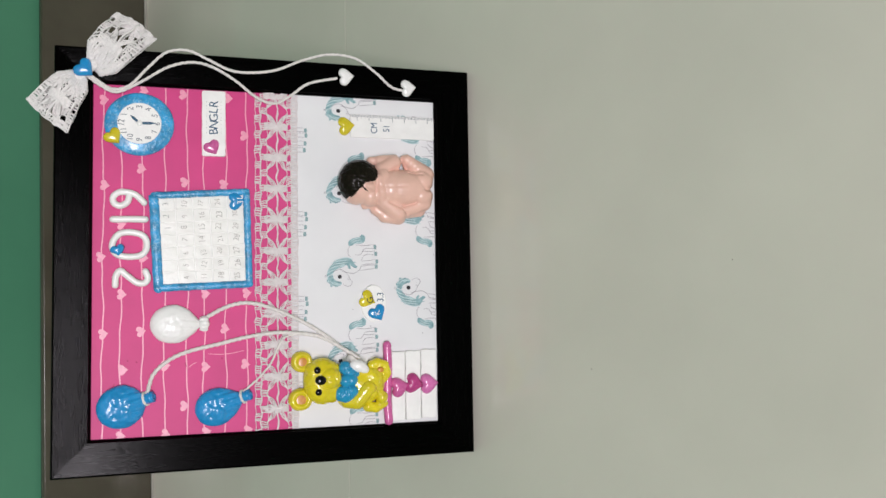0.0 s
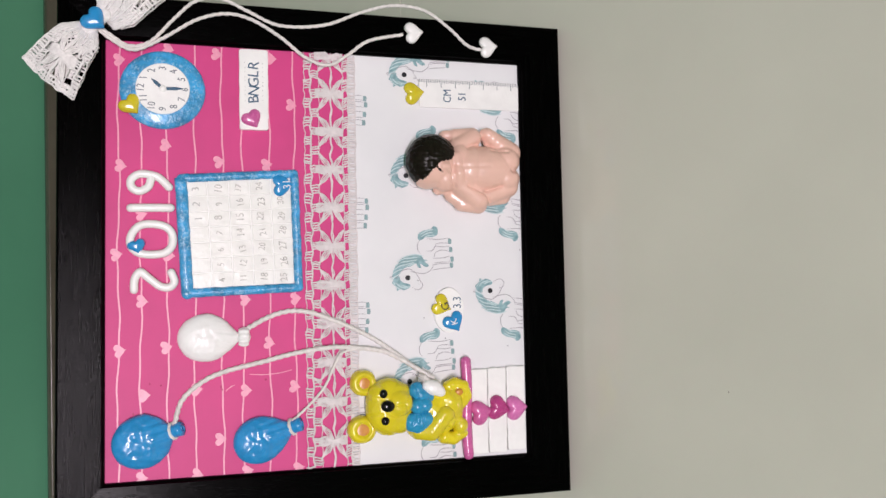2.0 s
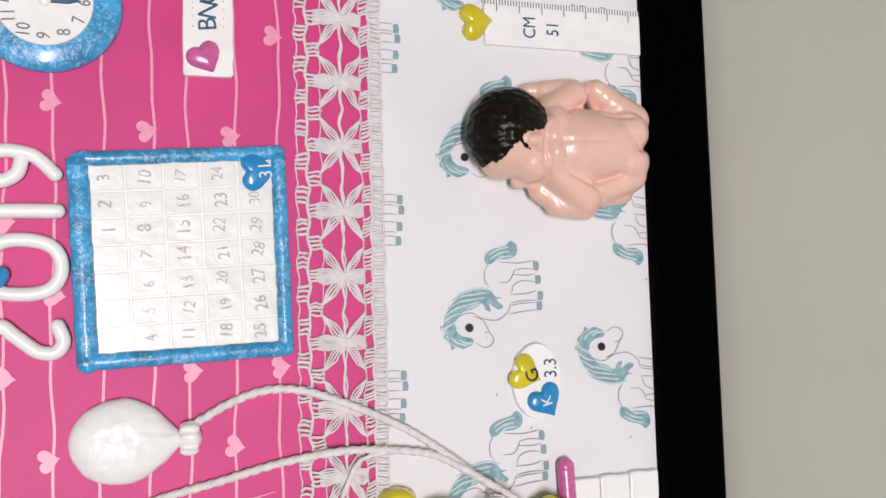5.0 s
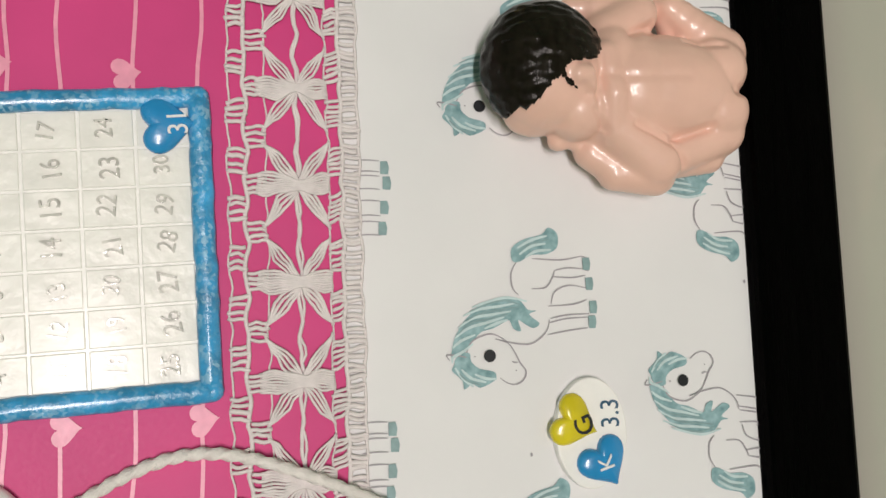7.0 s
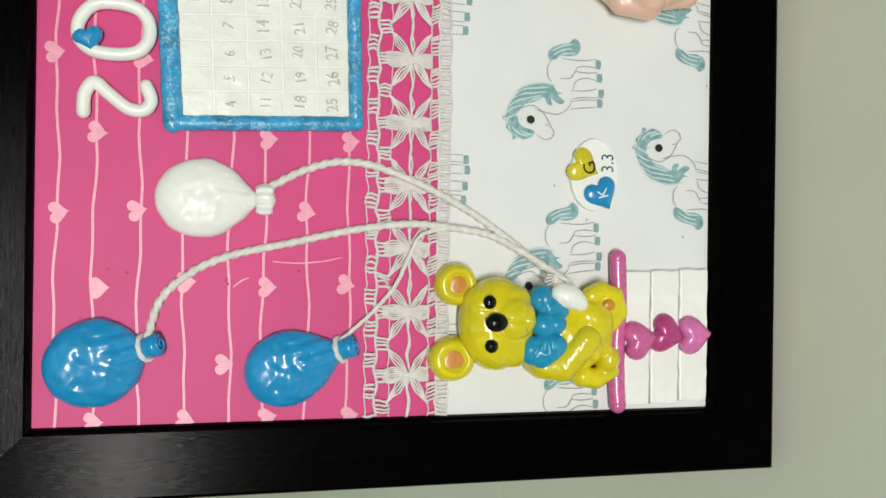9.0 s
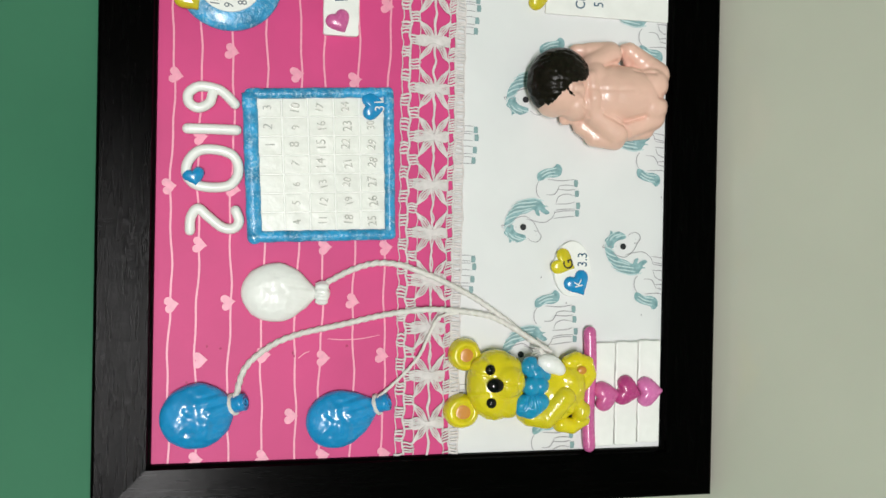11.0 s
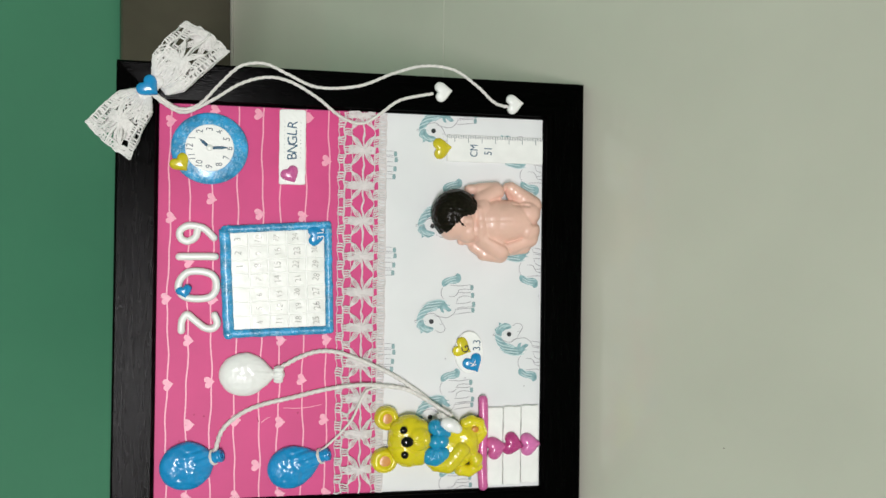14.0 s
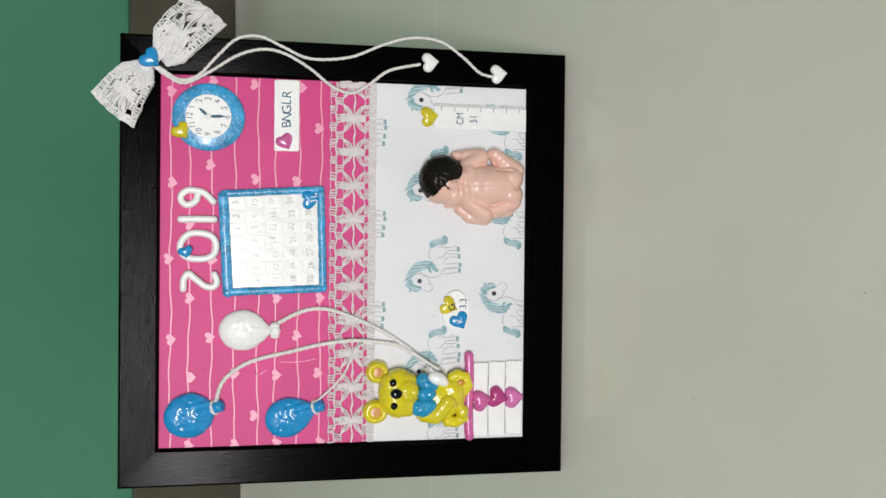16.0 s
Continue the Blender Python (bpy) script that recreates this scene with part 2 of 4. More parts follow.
def glide(points, per=6, closed=False):
    """A smooth line through the points."""
    p = [Vector(q) for q in points]
    n = len(p)
    out = []
    for i in range(n if closed else n - 1):
        if closed:
            a, b, c, d = p[(i - 1) % n], p[i], p[(i + 1) % n], p[(i + 2) % n]
        else:
            a, b, c, d = p[max(i - 1, 0)], p[i], p[i + 1], p[min(i + 2, n - 1)]
        for k in range(per):
            t = k / per
            out.append(0.5 * (2 * b + (c - a) * t + (2 * a - 5 * b + 4 * c - d) * t * t + (3 * b - a - 3 * c + d) * t ** 3))
    if not closed:
        out.append(p[-1])
    return out


def tube(bm, line, r, sides=6, strands=0, turns=900.0, closed=False, flatten=1.0):
    """A thread along a line; with strands its section is lobed and winds like twine. turns: radians a metre."""
    line = [Vector(p) for p in line]
    n = len(line)
    rings = []
    run = 0.0
    for i, p in enumerate(line):
        if closed:
            d = line[(i + 1) % n] - line[i - 1]
        else:
            d = line[min(i + 1, n - 1)] - line[max(i - 1, 0)]
        if i:
            run += (p - line[i - 1]).length
        if d.length < 1e-9:
            d = Vector((1, 0, 0))
        d.normalize()
        up = Vector((0, 0, 1)) if abs(d.z) < 0.95 else Vector((0, 1, 0))
        side = d.cross(up).normalized()
        up = side.cross(d)
        ring = []
        for k in range(sides):
            a = 2 * math.pi * k / sides
            rr = r * (1 + (0.22 * math.cos(strands * a - run * turns) if strands else 0))
            ring.append(bm.verts.new(p + side * (rr * math.cos(a)) + up * (rr * flatten * math.sin(a))))
        rings.append(ring)
    for i in range(n if closed else n - 1):
        lo, hi = rings[i], rings[(i + 1) % n]
        for k in range(sides):
            bm.faces.new((lo[k], lo[(k + 1) % sides], hi[(k + 1) % sides], hi[k]))
    if not closed:
        bm.faces.new(rings[0][::-1])
        bm.faces.new(rings[-1])
    return bm


def ribbon(bm, points, width, z=0.0, per=5, taper=True):
    """A flat printed stroke."""
    line = glide([(x, y, z) for x, y in points], per)
    left, right = [], []
    n = len(line)
    for i, p in enumerate(line):
        d = line[min(i + 1, n - 1)] - line[max(i - 1, 0)]
        d.normalize()
        k = width / 2 * (0.45 + 0.55 * math.sin(math.pi * (i + 0.5) / n) if taper else 1)
        left.append(bm.verts.new((p.x - d.y * k, p.y + d.x * k, z)))
        right.append(bm.verts.new((p.x + d.y * k, p.y - d.x * k, z)))
    for i in range(n - 1):
        bm.faces.new((left[i], right[i], right[i + 1], left[i + 1]))
    return bm


def letters(bm, text, size, x, y, z, turn=0.0, depth=0.0002, squash=1.0):
    """Lettering in the built-in font, centred on x, y."""
    cu = bpy.data.curves.new("lettering", "FONT")
    cu.body, cu.size, cu.extrude, cu.align_x, cu.align_y = text, size, depth, "CENTER", "CENTER"
    cu.resolution_u = 3
    ob = new("lettering", cu)
    me = bpy.data.meshes.new_from_object(ob.evaluated_get(bpy.context.evaluated_depsgraph_get()))
    me.transform(pose(x, y, z, 0, 0, turn) @ Matrix.Diagonal((squash, 1, 1, 1)))
    bm.from_mesh(me)
    bpy.data.objects.remove(ob)
    bpy.data.curves.remove(cu)
    bpy.data.meshes.remove(me)
    return bm


def wobble(bm, amount, size, skip_base=True):
    """Uneven, hand-shaped clay: pushes the surface in and out."""
    bm.normal_update()
    for v in bm.verts:
        if skip_base and v.co.z < 0.0004:
            continue
        v.co += v.normal * (amount * (noise.noise(v.co / size) + 0.5 * noise.noise(v.co / size * 2.3 + Vector((3, 1, 7)))))
    return bm


def wavy(outline, amount, step=0.004):
    """A hand-cut edge: long sides are broken up and waver."""
    out = []
    n = len(outline)
    for i in range(n):
        a, b = Vector((*outline[i], 0)), Vector((*outline[(i + 1) % n], 0))
        m = max(1, int((b - a).length / step))
        for k in range(m):
            p = a.lerp(b, k / m)
            d = Vector((noise.noise(p * 190), noise.noise(p * 190 + Vector((5, 5, 5))), 0)) * amount
            out.append((p.x + d.x, p.y + d.y))
    return out


def centre(points):
    return sum(p[0] for p in points) / len(points), sum(p[1] for p in points) / len(points)


# ---- the room ----
WALL_Y, SKIRT_H, WALL_TURN = 0.545, 0.152, 2.2
floor = structure("floor", box(bmesh.new(), (-2.2, -3.2, -0.05), (2.2, 0.70, -0.0012)), GROUT, "pale grey polished floor tiles with a soft mirror sheen", "floor")
north = pose(0, 0, 0, 0, 0, WALL_TURN)
structure("wall_north", box(bmesh.new(), (-2.3, WALL_Y + 0.004, -0.05), (2.3, WALL_Y + 0.15, 2.7)), GREEN, "green painted wall behind the frame", "wall").matrix_basis = north
# Three unseen walls, added; their green keeps the bounced fill low and greenish.
structure("wall_south", box(bmesh.new(), (-2.2, -3.35, -0.05), (2.2, -3.2, 2.7)), GREEN, "plain green wall, unseen, added to close the room and dim its bounce light", "wall")
structure("wall_west", box(bmesh.new(), (-2.35, -3.35, -0.05), (-2.2, WALL_Y + 0.15, 2.7)), GREEN, "plain green wall, unseen, added to close the room and dim its bounce light", "wall")
structure("wall_east", box(bmesh.new(), (2.2, -3.35, -0.05), (2.35, WALL_Y + 0.15, 2.7)), GREEN, "plain green wall, unseen, added to close the room and dim its bounce light", "wall")
structure("ceiling", box(bmesh.new(), (-2.35, -3.35, 2.7), (2.35, WALL_Y + 0.15, 2.8)), CEIL, "plain white ceiling", "ceiling")
skirting = tagged(new("baseboard"), "brown polished skirting tiles along the green wall", "skirting", kind="structure")
skirting.matrix_basis = north
for i in range(5):
    x = -2.45 + 1.0 * i
    part("tile", box(bmesh.new(), (max(x + 0.001, -2.2), WALL_Y - 0.008, 0.003), (min(x + 0.999, 2.2), WALL_Y + 0.004, SKIRT_H), 0.002, 2), SKIRT, skirting)
for i in range(5):
    for j in range(6):
        x0, x1 = max(-2.2, -3.0 + 1.2 * i), min(2.2, -1.8 + 1.2 * i)
        y0, y1 = max(-3.2, -3.900 + 0.8 * j), min(0.70, -3.100 + 0.8 * j)
        if x1 > x0 and y1 > y0:
            part("tile", box(bmesh.new(), (x0 + 0.0002, y0 + 0.0002, -0.010), (x1 - 0.0002, y1 - 0.0002, 0.0), 0.0002, 1), FLOOR, floor, smooth=False)
DUST = mat("dust_speck", (0.30, 0.27, 0.22), 0.9, 0.2, 300, 0.1, 900)
for x, y in ((-0.099, -0.221), (-0.012, -0.352)):
    part("dust_speck", flat(bmesh.new(), ellipse(0.0007, 0.0005, 10, x, y), 0.0006), DUST, floor)
structure("trim", box(bmesh.new(), (-2.2, WALL_Y - 0.011, 0.0005), (2.2, WALL_Y + 0.003, 0.0032), 0.0008), GROUT, "pale grout line at the foot of the skirting", "grout").matrix_basis = north

# ---- picture frame ----
W2, TOP, BOT, BACK = 0.1802, 0.1820, -0.1850, -0.0124
IU, IT, IB = 0.1500, 0.1513, -0.1512
frame_ob = thing("picture_frame", 0, BOT, BACK, "black stained wooden picture frame standing on the floor, leaning back", "picture frame")
BASE = Matrix.Translation((0, -BOT, -BACK))


def moulding(a, b, inner_a, inner_b):
    """One mitred bar with a rounded outer edge and a low inner lip; corners given outer and inner."""
    bm = bmesh.new()
    prof = [(0.0, BACK), (0.0, 0.0044), (0.02, 0.0056), (0.06, 0.0062), (0.30, 0.0059), (0.70, 0.0053), (0.92, 0.0049), (0.945, 0.0034),
            (0.985, 0.0024), (1.0, 0.0008), (1.0, -0.004), (0.86, -0.006), (0.86, BACK)]
    n = 24
    rings = []
    for i in range(n + 1):
        k = i / n
        o, q = Vector(a).lerp(Vector(b), k), Vector(inner_a).lerp(Vector(inner_b), k)
        rings.append([bm.verts.new((*o.lerp(q, s), w)) for s, w in prof])
    m = len(prof)
    for lo, hi in zip(rings, rings[1:]):
        for j in range(m):
            bm.faces.new((lo[j], lo[(j + 1) % m], hi[(j + 1) % m], hi[j]))
    bm.faces.new(rings[0][::-1])
    bm.faces.new(rings[-1])
    bm.transform(BASE)
    return bm


OUT = [(-W2, TOP), (W2, TOP), (W2, BOT), (-W2, BOT)]
INN = [(-IU, IT), (IU, IT), (IU, IB), (-IU, IB)]
for i, m in enumerate((BLACK_H, BLACK, BLACK_H, BLACK)):
    j = (i + 1) % 4
    part("frame_bar", moulding(OUT[i], OUT[j], INN[i], INN[j]), m, frame_ob, smooth=False)
bm = box(bmesh.new(), (-0.154, -0.155, -0.0052), (0.154, 0.155, -0.0022))
bm.transform(BASE)
part("backing_board", bm, BOARD_MAT, frame_ob, "brown backing board")
bm = box(bmesh.new(), (-0.022, -0.262, -0.0035), (0.022, 0.0, 0.0), 0.001)
# the strut reaches from the back of the board down to the floor
bm.transform(BASE @ pose(0, 0.06, -0.0130, 64, 0, 0))
part("easel_strut", bm, BOARD_MAT, frame_ob, "fold-out support strut")

# ---- printed papers ----
LACE_TOP, SEAM = 0.0165, -0.0162
pink_paper = thing("patterned_paper", 0, 0, 0, "bright pink paper printed with wavy pale lines and hearts", "paper")
part("sheet", box(bmesh.new(), (-0.1515, SEAM, -0.002), (0.1515, 0.1528, 0.0)), PINK, pink_paper, smooth=False)
rng = random.Random(4)
LINES_V = [v for u, v in ((0.0435, 0.143), (0.0437, 0.1286), (0.0439, 0.1109), (0.0442, 0.0929), (0.0444, 0.0742), (0.0446, 0.0601), (0.0448, 0.0415), (0.0451, 0.0235))]
for n, v in enumerate(LINES_V):
    bm = bmesh.new()
    ph = rng.uniform(0, 6)
    ribbon(bm, [(u / 1000, v + 0.0008 * math.sin(u / 15.5 + ph) + 0.0004 * math.sin(u / 5 + n)) for u in range(-150, 151, 10)], 0.0011, 0.0002, 2, False)
    part("printed_line", bm, PALEPINK, pink_paper)
HEARTS = [(0.1368, 0.1423), (0.1444, 0.0771), (0.1436, 0.039), (0.1104, 0.0249), (0.0782, 0.1117), (0.1461, 0.11), (0.0633, 0.1413), (0.0678, 0.0758), (0.0667, 0.0428), (0.0302, 0.1279), (0.0025, 0.144), (0.0018, 0.1097),
          (-0.0295, 0.1274), (-0.0295, 0.0583), (-0.0292, 0.0231), (-0.0625, 0.1418), (-0.0611, 0.1116), (-0.0604, 0.0419), (-0.0932, 0.126), (-0.0907, 0.0916), (-0.0928, 0.0582), (-0.0917, 0.0244), (-0.1255, 0.0758)]
HEARTS += [(-0.1487, 0.0914), (-0.1485, 0.0574), (-0.1489, 0.022), (-0.1485, 0.1276)]
for u, v in HEARTS:
    part("printed_heart", flat(bmesh.new(), heart(0.0092, rng.uniform(-14, 14), 28, u, v), 0.0004), PALEPINK, pink_paper)
for u, v in ((-0.0869, 0.1155), (-0.0859, 0.0451), (-0.0896, 0.0756), (-0.1054, 0.1334), (-0.0915, 0.0749), (0.0083, 0.1374), (0.1239, 0.0139), (-0.0856, 0.1228)):
    part("speck", flat(bmesh.new(), ellipse(rng.uniform(0.0005, 0.0010), rng.uniform(0.0004, 0.0008), 10, u, v), 0.0003), CRIMSON, pink_paper, "small dark crimson speck")
# light scratches on the print
for pts in (((-0.0929, 0.0727), (-0.09, 0.0692), (-0.0889, 0.0663)), ((-0.0818, 0.0562), (-0.0824, 0.0458), (-0.0816, 0.0354), (-0.0797, 0.0264))):
    part("scratch", ribbon(bmesh.new(), pts, 0.0006, 0.0003), PALEPINK, pink_paper, "faint pale scratch")

pony_paper = thing("patterned_paper", 0, 0, 0, "white paper printed with teal-maned pony shapes", "paper")
part("sheet", box(bmesh.new(), (-0.1515, -0.1525, -0.002), (0.1515, SEAM, -0.0001)), PAPER, pony_paper, smooth=False)
KU, KV = 0.0001092, 0.0001176


def pony(u0, v0, side, legs_only=False):
    """One printed pony about its eye, in teal and thin grey line; side 1 looks to the left, -1 to the right. It ends at the sheet's edge."""
    def q(points):
        return [(max(u0 + side * -(y - 397) * KU, -0.1508), max(v0 - (x - 162) * KV, -0.1508)) for x, y in points]
    whole = new("pony_print")
    whole.parent = pony_paper
    if legs_only:
        bm = bmesh.new()
        for y in (129, 165, 182, 222, 254, 290, 302, 332):
            ribbon(bm, [(u, min(v, SEAM)) for u, v in q([(375, y), (410, y + 2), (440, y)])], 0.00042, 0.0004)
        part("outline", bm, INK, whole)
        bm = bmesh.new()
        for x, y in ((443, 148), (449, 205), (457, 272), (452, 314)):
            flat(bm, q([(x - 10, y - 18), (x + 10, y - 19), (x + 13, y), (x + 9, y + 18), (x - 9, y + 17)]), 0.0005)
        part("hoof", bm, TEALDARK, whole)
        return
    mane = [(60, 398), (63, 374), (70, 346), (88, 312), (112, 284), (140, 260), (174, 246), (216, 235), (251, 246), (272, 273), (296, 277),
            (275, 287), (303, 312), (286, 325), (265, 315), (244, 301), (251, 332), (230, 325), (220, 301), (202, 308), (174, 322), (140, 332), (115, 360), (102, 374), (77, 388)]
    forelock = [(91, 485), (112, 471), (133, 482), (168, 468), (178, 454), (171, 440), (133, 430), (112, 409), (109, 388), (88, 385), (70, 402),
            (67, 416), (60, 432), (77, 450), (88, 464)]
    tail = [(235, 135), (235, 100), (270, 75), (320, 62), (340, 42), (365, 60), (362, 100), (330, 118), (290, 120), (255, 138)]
    for name, outline in (("mane", mane), ("forelock", forelock), ("tail", tail)):
        o = q(outline)
        if max(p[0] for p in o) <= -0.148 or min(p[1] for p in o) <= -0.1508 and len({p[1] for p in o}) < 4:
            continue
        bm = bmesh.new()
        flat(bm, [(p.x, p.y) for p in glide([(x, y, 0) for x, y in o], 3, True)], 0.0003)
        part(name, bm, TEAL, whole)
    bm = bmesh.new()
    for pts in ([(70, 345), (110, 318), (160, 305), (205, 292)], [(95, 285), (140, 268), (190, 262), (235, 255)], [(62, 372), (88, 352), (125, 338)],
                [(255, 118), (290, 95), (330, 88)], [(118, 362), (88, 384), (64, 396), (62, 412)], [(85, 430), (110, 455), (150, 468)], [(120, 262), (165, 248), (215, 238), (270, 250)],
                [(80, 318), (120, 292), (170, 284), (225, 276)], [(150, 322), (185, 308), (215, 300)], [(68, 425), (88, 455), (115, 478)],
                [(250, 100), (290, 78), (335, 66)], [(270, 128), (300, 110), (345, 106)], [(120, 445), (150, 458), (178, 460)]):
        if max(p[0] for p in q(pts)) > -0.150:
            ribbon(bm, q(pts), 0.0009, 0.0005)
    shade = bmesh.new()
    for pts in ([(78, 335), (115, 305), (165, 295), (215, 284)], [(100, 300), (140, 280), (190, 272), (245, 265)], [(112, 275), (150, 258), (205, 246), (250, 258)],
                [(78, 440), (100, 462), (135, 474)], [(248, 110), (290, 88), (340, 76)]):
        if max(p[0] for p in q(pts)) > -0.150:
            ribbon(shade, q(pts), 0.00055, 0.0006)
    if len(shade.verts):
        part("mane_shade", shade, TEALDARK, whole)
    part("mane_light", bm, PALETEAL, whole)
    bm = bmesh.new()
    hind_lines = [[(245, 140), (230, 170), (232, 210), (248, 232)], [(285, 215), (325, 212), (345, 185), (352, 165)],
            [(290, 130), (370, 135), (430, 125)], [(352, 165), (390, 158), (435, 162)], [(345, 182), (400, 186), (440, 180)],
            [(338, 258), (350, 225), (390, 208), (440, 216)], [(330, 265), (400, 262), (440, 250)], [(335, 300), (380, 292), (445, 290)],
            [(325, 345), (390, 335), (440, 330)]]
    fore_lines = [[(330, 312), (380, 302), (440, 300)], [(179, 351), (200, 357), (231, 365), (273, 369), (304, 353), (325, 329), (331, 303)],
            [(179, 351), (214, 365), (231, 391), (244, 419), (259, 443), (252, 466), (231, 478), (207, 473), (188, 458)],
            [(222, 414), (230, 418), (238, 417)], [(100, 385), (120, 352), (170, 337), (212, 360)], [(55, 405), (48, 390), (75, 392), (100, 398)],
            [(430, 125), (452, 135), (450, 165), (435, 162)]]
    for pts in hind_lines + fore_lines:
        o = q(pts)
        if (len({round(p[1], 6) for p in o}) > 1 or o[0][1] > -0.1508) and max(p[0] for p in o) > -0.150:
            ribbon(bm, o, 0.00050, 0.0004)
    part("outline", bm, INK, whole)
    bm = bmesh.new()
    for x, y in ((443, 148), (449, 205), (457, 272), (452, 314)):
        if v0 - (x - 162) * KV > -0.1490:
            flat(bm, q([(x - 10, y - 18), (x + 10, y - 19), (x + 13, y), (x + 9, y + 18), (x - 9, y + 17)]), 0.0005)
    if len(bm.verts):
        part("hoof", bm, TEALDARK, whole)
    else:
        bm.free()
    if u0 < -0.147:
        return
    part("eye", flat(bmesh.new(), ellipse(0.0019, 0.0019, 20, u0, v0), 0.0006), BLACKINK, whole)
    bm = bmesh.new()
    flat(bm, ellipse(0.00022, 0.00022, 8, *q([(232, 440)])[0]), 0.0005)
    flat(bm, ellipse(0.00022, 0.00030, 8, *q([(122, 397)])[0]), 0.0005)
    part("nostril", bm, INK, whole)


EYE1, EYE2 = (-0.0154, -0.0597), (-0.0259, -0.1245)
for k in (-2, -1, 0, 1, 2):
    pony(EYE1[0] + 0.0764 * k, EYE1[1], 1)
for k in (-1, 0, 1):
    pony(EYE2[0] + 0.0764 * k, EYE2[1], -1)
for k in (-1, 0, 1, 2):
    pony(EYE2[0] + 0.0764 * k, EYE1[1] * 2 - EYE2[1], -1, True)
pony(EYE2[0] + 0.0764 * 2, EYE2[1], -1)
for u, v in ((0.0052, -0.1496), (-0.0454, -0.0717), (-0.0609, -0.088), (-0.0681, -0.1377)):
    part("ink_speck", flat(bmesh.new(), ellipse(0.0006, 0.0004, 10, u, v), 0.0004), INK, pony_paper)

# ---- lace ----
PERIOD, LACE_W = 0.0279, 0.0385


def lace_threads(length, phase=0.0):
    """The lace as a list of threads ((along, across, lift) points, radius), across from 0 to 1."""
    out = []
    r = 0.00055
    wob = random.Random(7)

    def add(points, radius=r, per=4):
        out.append((glide(points, per), radius))
    n = int(length / PERIOD) + 2
    step = PERIOD / 8

    def cord(q, radius, amp=0.004, wave=0.5):
        m = int(length / step)
        add([(i * step, q + amp * math.sin(i * math.pi * wave + q * 9) + wob.uniform(-0.004, 0.004), 0.0004) for i in range(m + 1)], radius, 2)
    cord(0.015, 0.0004, 0.010)
    cord(0.135, 0.00085, 0.014)
    cord(0.285, 0.0004, 0.008)
    cord(0.515, 0.0008, 0.014)
    cord(0.528, 0.0006, 0.014, 0.53)
    cord(0.745, 0.0004, 0.01)
    cord(0.850, 0.0008, 0.006)
    cord(0.985, 0.0006, 0.006)

    def bar(p, q0, q1, half, count, radius, lean=0.0, lift=0.0010):
        """A clump of wound threads between two cords."""
        for i in range(count):
            k = half * (2 * i / (count - 1) - 1) + wob.uniform(-0.0002, 0.0002)
            if 0.0004 < p + k < length - 0.0004:
                a, b = q0 + wob.uniform(-0.012, 0.012), q1 + wob.uniform(-0.012, 0.012)
                add([(p + k - lean, a, 0.0003), (p + k, (a + b) / 2, lift), (p + k + lean, b, 0.0004)], radius, 3)
    for i in range(-2, 2 * n + 2):
        p = (i + 0.5) * PERIOD / 2 + phase
        bar(p, 0.005, 0.135, 0.0029, 4, 0.00078)
        bar(p + PERIOD / 4, 0.135, 0.285, 0.0026, 4, 0.00070)
        bar(p, 0.740, 0.850, 0.0038, 6, 0.00068, 0.0007)
        for d, w in ((0.0, 0.0034), (PERIOD / 4, 0.0022)):
            bar(p + d, 0.855, 0.985, w, 4 if d == 0 else 3, 0.00090, 0.0, 0.0003)
    for i in range(-1, n + 1):
        c = (i + 0.5) * PERIOD + phase
        if c < 0.002 or c > length - 0.002:
            continue
        for j in range(9):
            k = (j - 4) * 0.00070
            add([(c + k * 0.9, 0.21, 0.0006), (c + k * 1.15, 0.33, 0.0013), (c + k * 0.40, 0.515, 0.0020), (c + k * 1.05, 0.66, 0.0013), (c + k * 0.8, 0.755, 0.0004)], 0.00055, 4)
        for s in (-1, 1):
            for j in range(4):
                w = j * 0.0009
                for qe, qm in ((0.26, 0.36), (0.75, 0.66)):
                    e = c + s * (0.0130 - w * 0.30)
                    if not 0 < e < length:
                        continue
                    add([(c + s * (0.0006 + w * 0.15), 0.52, 0.0014), (c + s * (0.0056 + w * 1.2 - 0.0014), qm + (0.52 - qm) * (0.05 + j * 0.10), 0.0012), (e, qe, 0.0005)], 0.00052, 4)
    return out


def stray(p):
    """Hand-made unevenness of the threads."""
    q = Vector((p.x * 260, p.y * 9, p.z * 900))
    return Vector((noise.noise(q), noise.noise(q + Vector((4, 9, 2))) * 0.6, 0)) * 0.0011


def lace(bm, length, place, phase=0.0, sides=5):
    for line, r in lace_threads(length, phase):
        pts = [place(min(max(p.x, 0), length), p.y, p.z) + stray(p) for p in line]
        tube(bm, pts, r * (0.74 + 0.4 * abs(noise.noise(pts[0] * 700))), sides, flatten=0.75)
    return bm


LACE_PHASE = (((0.036, -0.003))[0] + 0.150 - PERIOD / 2) % PERIOD - PERIOD
bm = lace(bmesh.new(), 0.300, lambda p, q, h: Vector((p - 0.150, LACE_TOP - q * LACE_W, 0.0006 + h)), LACE_PHASE)
solid("lace_trim", bm, LACETHREAD, 0, 0, 0, "white cotton lace strip glued across the seam of the papers", "lace")

